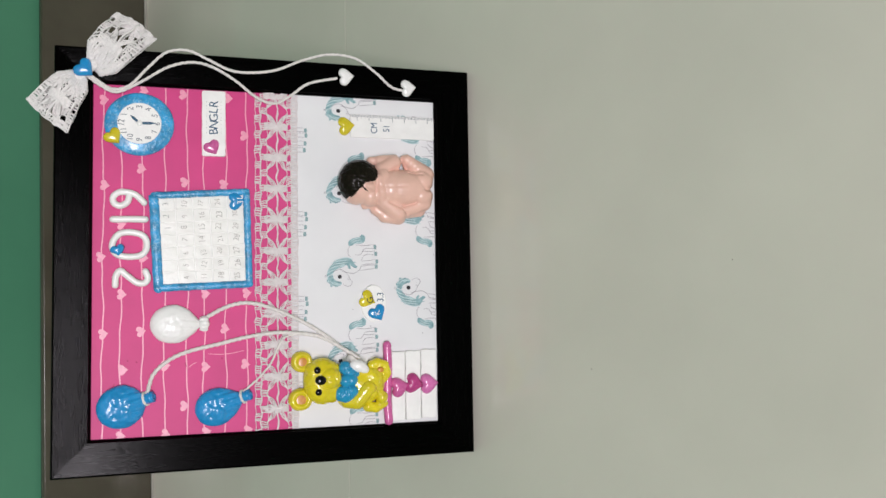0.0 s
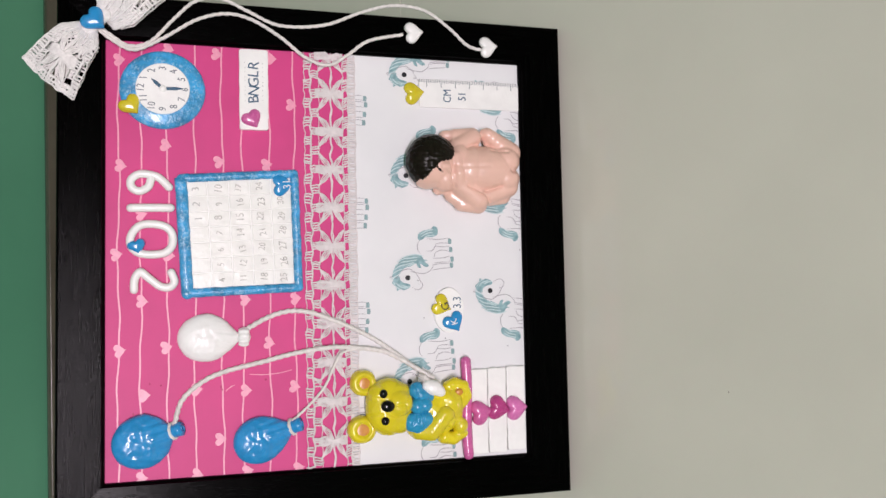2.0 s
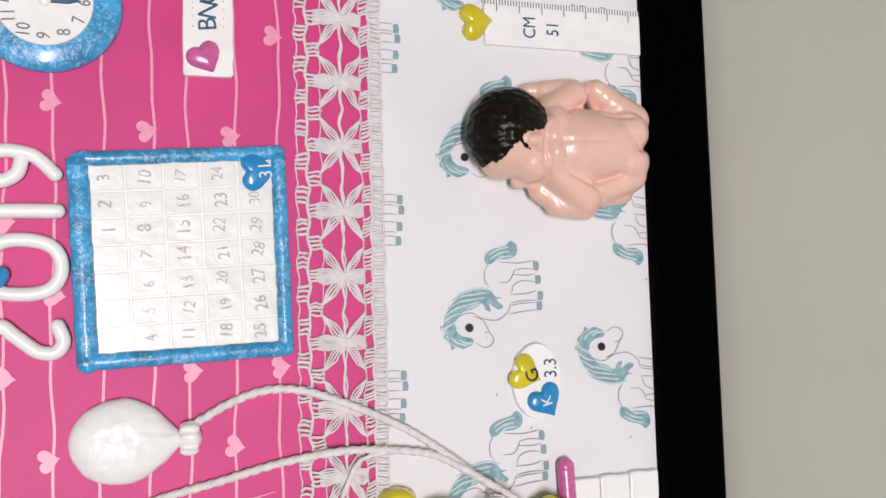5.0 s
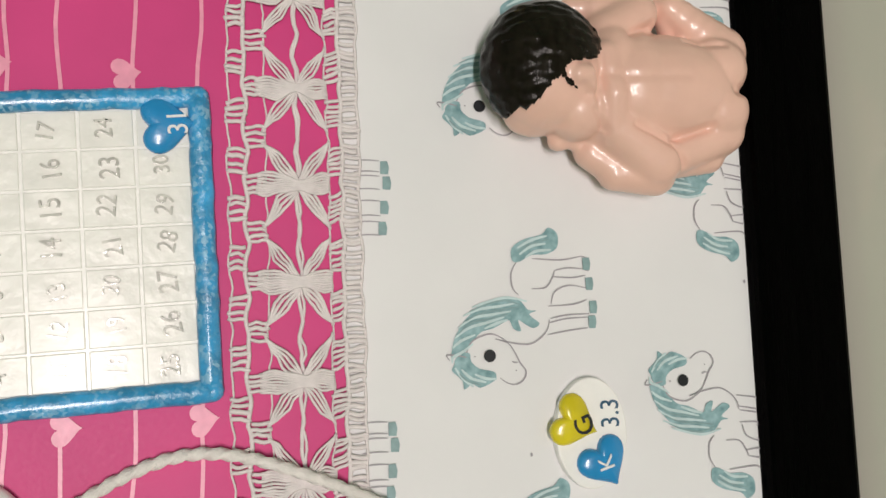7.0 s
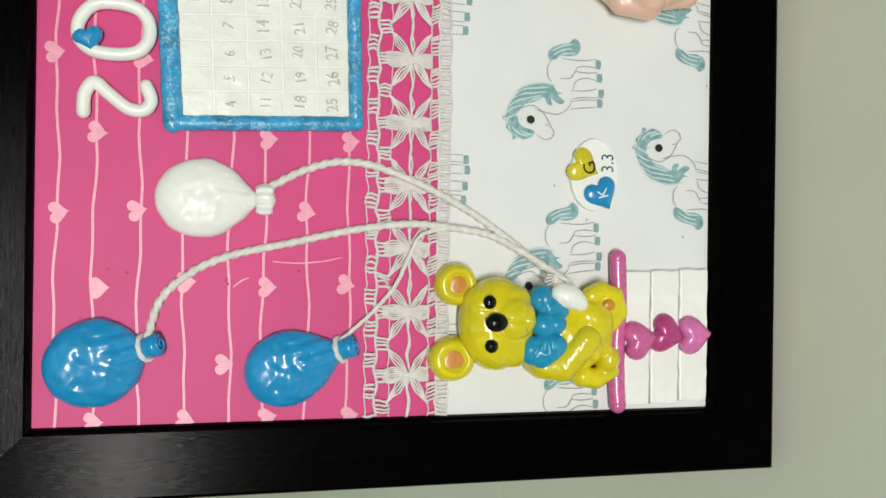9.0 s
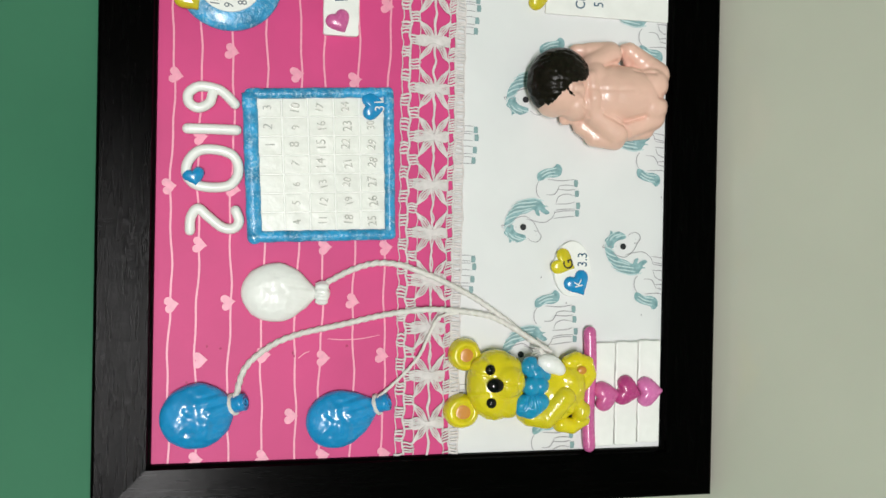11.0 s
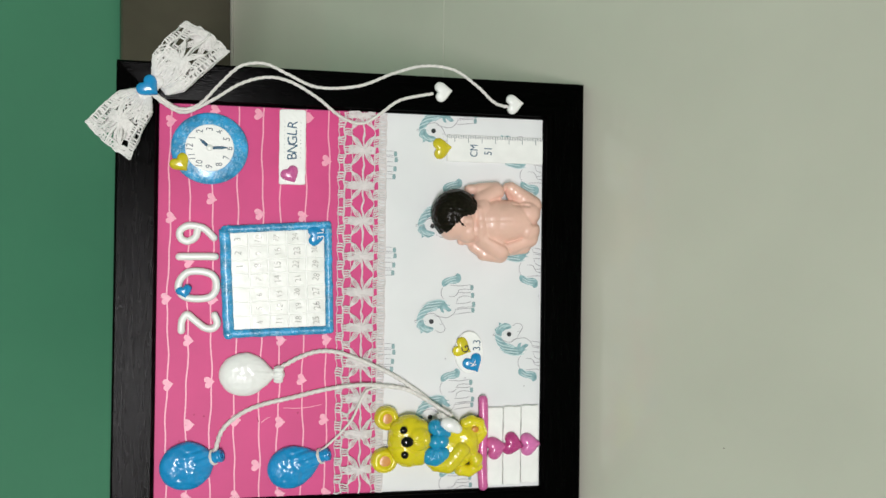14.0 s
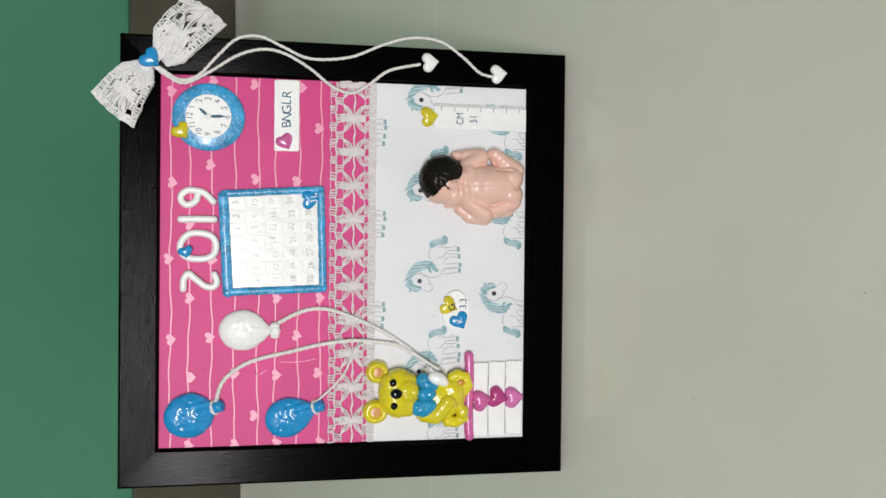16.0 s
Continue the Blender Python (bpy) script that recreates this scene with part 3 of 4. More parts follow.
# ---- clock ----
CK = ((0.1167, 0.114))
clock = thing("ornamental_clock", *CK, 0.0005, "round blue glitter clay clock with a white dial", "clock")
RX, RY = 0.0273, 0.0287
part("rim", dome(bmesh.new(), ellipse(RX, RY, 56), 0.0048, 0, 0.55, 6), BLUEGLIT, clock, "blue glitter rim")
part("dial", slab(bmesh.new(), ellipse(0.0178, 0.0180, 44), 0.0040, 0.0057), WHITECLAY, clock, "white dial", smooth=False)
for h in range(1, 13):
    a = radians(90 - 30 * h)
    part("numeral", letters(bmesh.new(), str(h), 0.0072, 0.0142 * math.cos(a), 0.0146 * math.sin(a), 0.0058, rng.uniform(-12, 12), 0.0001, 0.8), DARKINK, clock)
for (x, y) in ((0.0055, 0.0062), (0.0004, -0.0112)):
    bm = bmesh.new()
    d = Vector((x, y, 0)).normalized()
    n_ = Vector((-d.y, d.x, 0))
    dome(bm, [tuple((d * a + n_ * b).xy) for a, b in ((0.0018, 0.0003), (0.0024, 0.0011), (Vector((x, y)).length * 0.8, 0.0012), (Vector((x, y)).length * 1.25, 0.0001),
                                                         (Vector((x, y)).length * 0.8, -0.0012), (0.0024, -0.0011))], 0.0007, 0.0057, 0.5, 2)
    part("clock_hand", bm, BLUEINK, clock, "dark blue-grey hand")
part("hub", ball(bmesh.new(), (0, 0, 0.0058), (0.0025, 0.0025, 0.0014)), WHITECLAY, clock)
p = ((0.1044, 0.135))
bm = dome(bmesh.new(), heart(0.0165, -50, soft=0.30), 0.0042, 0.0, 0.2, 5)
solid("heart_ornament", bm, YELLOWHEART, *p, 0.0042, "yellow clay heart on the clock rim", "heart", "clay hearts")

# ---- name plate ----
a, b = ((0.0909, 0.0621), (0.149, 0.0418))
plate = thing("name_plate", (a[0] + b[0]) / 2, (a[1] + b[1]) / 2, 0.0004, "white clay plate lettered BNGLR with small dots", "plaque")
pw, ph = abs(b[0] - a[0]) / 2, abs(b[1] - a[1]) / 2


def rounded(hx, hy, r, n=5):
    out = []
    for cx, cy, a0 in ((hx - r, hy - r, 0), (-hx + r, hy - r, 90), (-hx + r, -hy + r, 180), (hx - r, -hy + r, 270)):
        out += [(cx + r * math.cos(radians(a0 + 90 * i / n)), cy + r * math.sin(radians(a0 + 90 * i / n))) for i in range(n + 1)]
    return out


part("plate", slab(bmesh.new(), wavy(rounded(pw, ph, 0.0016), 0.0004), 0, 0.0028), WHITECLAY, plate, smooth=False)
bm = bmesh.new()
for i, ch in enumerate("BNGLR"):
    letters(bm, ch, 0.0108, -0.0072 + i * 0.0061, rng.uniform(-0.0004, 0.0004), 0.0029, rng.uniform(-9, 9), 0.00012, 0.95)
part("lettering", bm, BLUEINK, plate, "dark blue lettering BNGLR")
for i in range(9):
    for s in (-1, 1):
        part("dot", flat(bmesh.new(), ellipse(0.00035, 0.00035, 8, -0.008 + i * 0.0034 + rng.uniform(-0.0006, 0.0006), s * 0.0062), 0.0030), GREYINK, plate)
p = ((0.0986, 0.0534))
solid("heart_ornament", dome(bmesh.new(), heart(0.0156, -60, soft=0.42), 0.0038, 0, 0.2, 5), ROSE, *p, 0.0028, "magenta clay heart on the name plate", "heart", "clay hearts")

# ---- the year in rolled clay ----


def roll(points, r, closed=False):
    return tube(bmesh.new(), glide([(u, v, 0.0005 + r * 0.85) for u, v in points], 8, closed), r, 12, closed=closed)


def round_ends(bm, points, r):
    for u, v in points:
        ball(bm, (u, v, 0.0005 + r * 0.85), r * 0.99, seg=14, rings=10)
    return bm


NINE = [(0.0487, 0.11), (0.0549, 0.1163), (0.057, 0.1215), (0.0575, 0.1294), (0.0535, 0.1348), (0.0481, 0.1343), (0.0458, 0.1293), (0.0487, 0.1238), (0.0537, 0.1221), (0.0568, 0.1215)]
ONE = [(0.0341, 0.1351), (0.0344, 0.1217), (0.0344, 0.109)]
NIL = [(0.0211, 0.1119), (0.0232, 0.1202), (0.0221, 0.1291), (0.016, 0.1345), (0.0089, 0.1351), (0.0037, 0.1303), (0.0023, 0.1214), (0.0037, 0.1125), (0.009, 0.108), (0.0161, 0.108)]
TWO = [(-0.0217, 0.1329), (-0.0144, 0.1325), (-0.0095, 0.1289), (-0.0137, 0.1234), (-0.0195, 0.1158), (-0.02, 0.1096), (-0.016, 0.1067), (-0.01, 0.1087)]
for digit, pts, closed in (("9", NINE, False), ("1", ONE, False), ("0", NIL, True), ("2", TWO, False)):
    c = centre(pts)
    loc = [(u - c[0], v - c[1]) for u, v in pts]
    bm = roll(loc, 0.0028 if digit != "1" else 0.0029, closed)
    if not closed:
        round_ends(bm, (loc[0], loc[-1]), 0.0028 if digit != "1" else 0.0029)
    solid("clay_digit", bm, WHITECLAY, *c, 0, "white rolled clay digit " + digit + " of the year 2019", "digit", "digits of the year")
p = ((0.0076, 0.1312))
solid("heart_ornament", dome(bmesh.new(), heart(0.0130, -75, soft=0.30), 0.0044, 0, 0.2, 5), BLUECLAY, *p, 0.0025, "blue clay heart on the zero of the year", "heart", "clay hearts")

# ---- calendar ----
CA, CB, CC, CD = ((0.0582, 0.1053)), ((0.0634, 0.0211)), ((-0.0243, 0.0182)), ((-0.0277, 0.1008))
cc = centre((CA, CB, CC, CD))
calendar = thing("calendar_plaque", *cc, 0.0003, "white clay month calendar in a blue glitter clay border", "calendar")
loc = [Vector((p[0] - cc[0], p[1] - cc[1], 0)) for p in (CA, CB, CC, CD)]
inn = [v * 0.93 for v in loc]
for i in range(4):
    bm = bmesh.new()
    a, b = loc[i] * 0.93, loc[(i + 1) % 4] * 0.93
    line = [a.lerp(b, k / 24) + Vector((rng.uniform(-1, 1), rng.uniform(-1, 1), 0)) * 0.00025 + Vector((0, 0, 0.0022)) for k in range(25)]
    wide = (0.0030, 0.0031, 0.0032, 0.0042)[i]
    tube(bm, line, wide, 12, flatten=0.0022 / wide)
    ball(bm, line[0], (wide, wide, 0.0022), seg=14, rings=8)
    part("border_roll", bm, BLUEGLIT, calendar, "blue glitter roll")
part("plate", slab(bmesh.new(), [(v.x * 0.95, v.y * 0.95) for v in inn][::-1], 0, 0.0018), WHITECLAY, calendar, smooth=False)


def cell(col, row, s=0.5, t=0.5):
    """A place in the calendar: columns 0 to 6 to the right, rows 0 to 4 downwards."""
    k, l = (col + s) / 7, (row + t) / 5
    low, high = inn[3] * 0.93, inn[0] * 0.93
    low2, high2 = inn[2] * 0.93, inn[1] * 0.93
    return low.lerp(high, k).lerp(low2.lerp(high2, k), l)


for row in range(5):
    for col in range(7):
        c = [cell(col, row, *q) for q in ((0.025, 0.975), (0.975, 0.975), (0.975, 0.025), (0.025, 0.025))]
        part("day_tile", slab(bmesh.new(), [(v.x, v.y) for v in c], 0.0016, 0.0020 + rng.uniform(0, 0.0003)), CALCLAY, calendar, smooth=False)
        day = row * 7 + col - 3
        if 1 <= day <= 30:
            v = cell(col, row)
            part("day_number", letters(bmesh.new(), str(day), 0.0070 + rng.uniform(-0.0008, 0.0008), v.x + rng.uniform(-0.0007, 0.0007), v.y + rng.uniform(-0.0007, 0.0007), 0.0026, rng.uniform(-16, 16), 0.0006, 0.85), GLUE if day > 3 else GREYINK, calendar, "shiny raised day number" if day > 3 else "pale grey day number")
p = ((0.0519, 0.0324))
mark = thing("heart_ornament", *p, 0.0026, "blue clay heart marking day 31 on the calendar", "heart", "clay hearts")
part("heart", dome(bmesh.new(), heart(0.0172, 5, soft=0.30), 0.0030, 0, 0.3, 5), BLUECLAY, mark)
part("lettering", letters(bmesh.new(), "31", 0.0078, 0.0002, -0.0030, 0.0031, 5, 0.0002, 0.9), WHITEINK, mark, "white number 31")

# ---- balloons ----


def balloon(pts, rx, ry, height, material, label, neck, sharp, nozzle, creases):
    """A flattened clay balloon with a gathered neck; sharp: how short the shoulder is."""
    c = pts
    ob = thing("clay_balloon", *c, 0.0003, label, "balloon", "clay balloons")
    bm = bmesh.new()
    out = []
    reach = math.hypot(neck[0] - c[0], neck[1] - c[1])
    ca, sa = (neck[0] - c[0]) / reach, (neck[1] - c[1]) / reach
    for i in range(56):
        a = 2 * math.pi * i / 56
        k = max(0.0, math.cos(a))
        x = rx * math.cos(a) + (reach * 0.93 - rx) * k ** sharp
        y = ry * math.sin(a) * (1 - 0.16 * k ** 3)
        out.append((x * ca - y * sa, x * sa + y * ca))
    dome(bm, wavy(out, 0.0005, 0.006), height, 0, 0.12, 12, 0.03, 0.2)
    bm = fuse(bm, 0.0008, 8, 0.0)
    for v in bm.verts:
        x, y = v.co.x * ca + v.co.y * sa, -v.co.x * sa + v.co.y * ca
        g = max(0.0, (x - rx * 0.1) / reach)
        v.co.z += creases * g * (math.sin(y * 1150 + 0.6) + 0.5 * math.sin(y * 2300 + x * 300)) * (v.co.z / height) + 0.0007 * (noise.noise(v.co * 120) + 0.6 * noise.noise(v.co * 260)) * (v.co.z / height) * (1.7 if creases > 0.0006 else 0.8)
    part("balloon_body", bm, material, ob)
    bm = bmesh.new()
    nx, ny = neck[0] - c[0], neck[1] - c[1]
    if nozzle:
        line = [Vector((nx, ny, 0.0026)) + Vector((ca, sa, 0.55)) * s for s in (-0.003, 0.0, 0.0022, 0.0040)]
        tube(bm, line, 0.0049, 16)
        part("nozzle", bm, material, ob, "rolled blue nozzle")
        bm = bmesh.new()
        tip = line[-1] + Vector((ca, sa, 0.55)) * 0.0004
        axis = Vector((ca, sa, 0.55)).normalized()
        side = axis.cross(Vector((0, 0, 1))).normalized()
        up = side.cross(axis)
        tube(bm, [tip + (side * math.cos(t_ / 3) + up * math.sin(t_ / 3)) * (0.0007 + 0.0001 * t_) for t_ in range(30)], 0.0006, 6)
        part("nozzle_coil", bm, material, ob)
        bm = bmesh.new()
        k0 = Vector((nx, ny, 0.0022)) - axis * 0.0022
        tube(bm, [k0 + (side * math.cos(t_ / 18 * 2 * math.pi) + up * math.sin(t_ / 18 * 2 * math.pi)) * 0.0052 for t_ in range(18)], 0.0012, 8, 3, 1500, closed=True)
        part("tied_cord", bm, TWINE, ob, "white cord tied round the neck")
    else:
        for k in range(9):
            a = 2 * math.pi * k / 9
            ball(bm, (nx + (-sa) * 0.0052 * math.cos(a), ny + ca * 0.0052 * math.cos(a), 0.0035 + 0.0028 * math.sin(a)), (0.0042, 0.0019, 0.0018), math.degrees(math.atan2(sa, ca)), 10, 8)
        ball(bm, (nx, ny, 0.0035), (0.005, 0.0052, 0.0036), 0, 14, 10)
        part("gathered_neck", fuse(bm, 0.0006, 3), material, ob)
    return ob


balloon(((-0.0554, 0.0858)), 0.0194, 0.0167, 0.0085, WHITECLAY, "white clay balloon with a gathered neck", ((-0.0556, 0.0603)), 12, False, 0.0004)
balloon(((-0.1238, 0.1275)), 0.0204, 0.0182, 0.0095, BLUECLAY, "glossy blue clay balloon with scuffed highlights", ((-0.1172, 0.1059)), 14, True, 0.0009)
balloon(((-0.1276, 0.0500)), 0.0182, 0.0164, 0.0088, BLUECLAY, "glossy blue clay balloon, slim and creased", ((-0.1190, 0.0250)), 3.2, True, 0.0010)


def cord(points, heights, r, label, group="balloon strings", strands=3):
    c = points[0]
    line = glide([(u - c[0], v - c[1], h) for (u, v), h in zip(points, heights)], 14)
    return solid("string", tube(bmesh.new(), line, r, 12, strands, 1300), TWINE, *c, 0, label, "string", group)


cord([(-0.0499, 0.0579), (-0.0422, 0.0432), (-0.0382, 0.0286), (-0.0395, 0.0137), (-0.0468, -0.0066), (-0.0581, -0.0299), (-0.0705, -0.0485), (-0.0814, -0.0621), (-0.0896, -0.0758)], [0.003, 0.0018, 0.0018, 0.003, 0.0042, 0.0022, 0.003, 0.006, 0.009], 0.0016,
     "twisted white cord from the white balloon to the bear")
cord([(-0.1147, 0.107), (-0.098, 0.1021), (-0.0864, 0.0896), (-0.0792, 0.0735), (-0.0734, 0.0477), (-0.0679, 0.0234), (-0.0647, -0.0016), (-0.0659, -0.0221), (-0.0691, -0.0405), (-0.0776, -0.0566), (-0.0891, -0.0744)], [0.004, 0.002, 0.0016, 0.0016, 0.0016, 0.002, 0.0042, 0.0032, 0.003, 0.006, 0.009], 0.0016,
     "twisted white cord from a blue balloon to the bear")
cord([(-0.1156, 0.0274), (-0.1035, 0.0132), (-0.0914, 0.0033), (-0.0794, -0.0022), (-0.0694, -0.008), (-0.0664, -0.0196)], [0.004, 0.002, 0.004, 0.0044, 0.0044, 0.004], 0.0009, "thin white cord from a blue balloon joining the others")

# ---- bear ----
def b9(x, y, h=0.0):
    """The bear's own grid: x along its length, y across, h its height over the paper."""
    return (-0.000254 * (y - 580) + 0.088 * (h - 0.01), -0.0002693 * (x - 950) + 0.368 * (h - 0.01), h)


def near_line(p, a, b):
    """How far p lies from the line a to b, seen along w."""
    a, b, p = Vector(a[:2]), Vector(b[:2]), Vector(p[:2])
    k = max(0.0, min(1.0, (p - a).dot(b - a) / (b - a).length_squared))
    return (p - a.lerp(b, k)).length


def press(bm, lines, depth, width, low=0.004):
    """Presses grooves into a clay form from above."""
    for v in bm.verts:
        if v.co.z > low:
            d = min(near_line(v.co, a, b) for a, b in lines)
            if d < width:
                v.co.z -= depth * (1 - d / width) ** 1.3
    return bm


bear = thing("clay_bear", -0.1102, -0.0604, 0.0003, "yellow glossy clay teddy bear wearing a blue bow tie", "bear figure")
bm = bmesh.new()
ball(bm, b9(878, 572, 0.0085), (0.0208, 0.0176, 0.0118))
ball(bm, b9(850, 540, 0.0100), (0.0090, 0.0080, 0.0090))
ball(bm, b9(905, 535, 0.0110), (0.0085, 0.0090, 0.0080))
ball(bm, b9(905, 615, 0.0100), (0.0090, 0.0090, 0.0080))
ball(bm, b9(912, 565, 0.0165), (0.0098, 0.0096, 0.0064))
head = fuse(bm, 0.0007, 3, 0.0005)
grooves = []
for y, lean in ((550, -6), (592, 4)):
    grooves.append((b9(866, y, 0.020), b9(836, y + lean, 0.019)))
for k in range(6):
    # the muzzle's lower edge and the mouth
    a0, a1 = radians(20 + 26 * k), radians(46 + 26 * k)
    grooves.append((b9(908 + 40 * math.cos(a0), 563 + 38 * math.sin(a0), 0.016), b9(908 + 40 * math.cos(a1), 563 + 38 * math.sin(a1), 0.016)))
grooves += [(b9(898, 570, 0.023), b9(930, 568, 0.022)), (b9(930, 568, 0.021), b9(938, 545, 0.019)), (b9(930, 568, 0.021), b9(936, 590, 0.019))]
part("head", press(head, grooves, 0.0009, 0.0013), YELLOW, bear)
for x, y, ru, rv, iu, iv in ((808, 503, 0.0098, 0.0098, 0.0062, 0.0055), (803, 634, 0.0102, 0.0108, 0.0066, 0.0066)):
    ear = part("ear", fuse(dome(bmesh.new(), ellipse(ru, rv, 36, *b9(x, y, 0.005)[:2]), 0.0088, 0, 0.62, 7, -0.55), 0.0007, 3, 0.0003), YELLOW, bear)
    part("inner_ear", dome(bmesh.new(), wavy(ellipse(iu, iv, 28, *b9(x + 5, y + 3, 0.006)[:2]), 0.0003), 0.0016, 0.0056, 0.5, 4), ORANGE, ear, "orange inner ear")
for x, y in ((869, 536), (873, 611)):
    part("eye", ball(bmesh.new(), b9(x, y, 0.0188), (0.0031, 0.0030, 0.0020)), BLACKCLAY, bear, "glossy black eye")
part("nose", ball(bmesh.new(), b9(882, 571, 0.0218), (0.0041, 0.0050, 0.0026)), BLACKCLAY, bear, "glossy black nose")
bm = bmesh.new()
ball(bm, b9(1012, 590, 0.0060), (0.0178, 0.0208, 0.0112))
ball(bm, b9(1045, 575, 0.0080), (0.0130, 0.0120, 0.0095))
ball(bm, b9(960, 640, 0.0060), (0.0080, 0.0085, 0.0080))
part("body", fuse(bm, 0.0008, 4, 0.0006), YELLOW, bear)
bm = bmesh.new()
limb(bm, b9(958, 648, 0.0085), b9(995, 648, 0.0110), 0.0060, 0.0074)
limb(bm, b9(995, 648, 0.0110), b9(1036, 602, 0.0145), 0.0074, 0.0070)
for x, y in ((1046, 586), (1056, 600), (1058, 616), (1052, 630)):
    limb(bm, b9(1036, 608, 0.0145), b9(x, y, 0.0145), 0.0040, 0.0027, 4)
part("arm", fuse(bm, 0.0006, 3, 0.0004), YELLOW, bear)
bm = bmesh.new()
limb(bm, b9(1047, 524, 0.0085), b9(1066, 513, 0.0090), 0.0046, 0.0040)
limb(bm, b9(1066, 513, 0.0090), b9(1090, 524, 0.0090), 0.0040, 0.0042)
limb(bm, b9(1090, 524, 0.0090), b9(1098, 552, 0.0085), 0.0042, 0.0042)
limb(bm, b9(1098, 552, 0.0085), b9(1076, 574, 0.0085), 0.0042, 0.0052)
ball(bm, b9(1056, 550, 0.0098), (0.0052, 0.0042, 0.0050))
ball(bm, b9(1076, 542, 0.0088), (0.0060, 0.0060, 0.0046))
part("leg", fuse(bm, 0.0006, 2, 0.0004), YELLOW, bear)
part("sole", ball(bmesh.new(), b9(1078, 541, 0.0134), (0.0026, 0.0030, 0.0012)), ORANGE, bear, "orange sole")
bm = bmesh.new()
ball(bm, b9(1078, 638, 0.0075), (0.0066, 0.0058, 0.0066))
ball(bm, b9(1066, 618, 0.0075), (0.0052, 0.0052, 0.0062))
limb(bm, b9(1032, 668, 0.0060), b9(1058, 674, 0.0062), 0.0054, 0.0048)
limb(bm, b9(1058, 674, 0.0062), b9(1082, 658, 0.0062), 0.0046, 0.0046)
part("leg", fuse(bm, 0.0006, 2, 0.0004), YELLOW, bear)
tie = new("bow_tie")
tie.parent = bear
tagged(tie, "blue clay bow tie")
bm = bmesh.new()
ball(bm, b9(956, 530, 0.0150), (0.0058, 0.0050, 0.0042))
ball(bm, b9(972, 546, 0.0150), (0.0050, 0.0062, 0.0040))
ball(bm, b9(994, 552, 0.0140), (0.0032, 0.0034, 0.0032))
ball(bm, b9(960, 518, 0.0145), (0.0030, 0.0036, 0.0034))
part("bow_loop", press(fuse(bm, 0.0006, 3, 0.0005), [(b9(968, 570, 0.019), b9(958, 515, 0.018))], 0.0010, 0.0015), TIEBLUE, tie)
bm = bmesh.new()
ball(bm, b9(943, 620, 0.0145), (0.0066, 0.0058, 0.0046))
ball(bm, b9(968, 616, 0.0150), (0.0072, 0.0068, 0.0052))
ball(bm, b9(986, 612, 0.0145), (0.0052, 0.0044, 0.0042))
ball(bm, b9(960, 636, 0.0140), (0.0036, 0.0060, 0.0038))
part("bow_loop", press(fuse(bm, 0.0006, 2, 0.0006), [(b9(964, 594, 0.020), b9(948, 628, 0.019)), (b9(974, 594, 0.020), b9(982, 632, 0.019)), (b9(966, 600, 0.02), b9(966, 622, 0.02))], 0.0013, 0.0015), TIEBLUE, tie)
bm = ball(ball(bmesh.new(), b9(962, 575, 0.0160), (0.0060, 0.0060, 0.0050)), b9(980, 573, 0.0158), (0.0056, 0.0056, 0.0048))
part("knot", fuse(bm, 0.0006, 3, 0.0003), TIEBLUE, tie)
bm = bmesh.new()
ball(bm, (0.0004, 0.0006, 0.002), (0.0056, 0.0084, 0.0048), -20)
ball(bm, (-0.0012, -0.0030, 0.002), (0.0044, 0.0064, 0.0042), -32)
solid("clay_lump", fuse(bm, 0.0006, 4), WHITECLAY, -0.0962, -0.0738, 0.0135, "white clay lump holding the balloon strings", "clay lump")
bm = bmesh.new()
for k in range(9):
    a = radians(40 + k * 24)
    tube(bm, glide([(0, 0, 0.001), (0.0024 * math.cos(a), 0.003 * math.sin(a), 0.002), (0.0042 * math.cos(a + 0.3), 0.0058 * math.sin(a + 0.3), -0.0004 * k)], 6), 0.00050, 6, 2)
solid("string_knot", bm, TWINE, -0.0886, -0.0690, 0.0125, "frayed knot of white cord above the clay lump", "knot")

# ---- shelf of planks under the bear ----
a, b = ((-0.0786, -0.1024)), ((-0.1473, -0.1034))
bm = tube(bmesh.new(), glide([(0, 0, 0.0035), ((b[0] - a[0]) * 0.3, -0.0006, 0.0036), ((b[0] - a[0]) * 0.7, 0.0002, 0.0034), (b[0] - a[0], b[1] - a[1], 0.0032)], 8), 0.0040, 14, flatten=0.8)
for q, z in (((0, 0), 0.0035), ((b[0] - a[0], b[1] - a[1]), 0.0032)):
    ball(bm, (*q, z), (0.0040, 0.0040, 0.0032), seg=16, rings=10)
solid("clay_bar", bm, ROSE, *a, 0.0003, "pink rolled clay bar above white planks", "bar")
for p1, p2 in (((-0.0846, -0.1066), (-0.1480, -0.1195)), ((-0.0840, -0.1199), (-0.1478, -0.1345)), ((-0.0833, -0.1349), (-0.1466, -0.1497))):
    hx, hy = abs(p1[0] - p2[0]) / 2, abs(p1[1] - p2[1]) / 2
    bm = slab(bmesh.new(), wavy(rounded(hx - 0.0002, hy, 0.0012, 3), 0.0005), 0, 0.0036, 0.0009)
    solid("clay_plank", bm, WHITECLAY, (p1[0] + p2[0]) / 2, (p1[1] + p2[1]) / 2, 0.0002, "white flat clay plank below the pink bar", "plank", "clay planks", False)
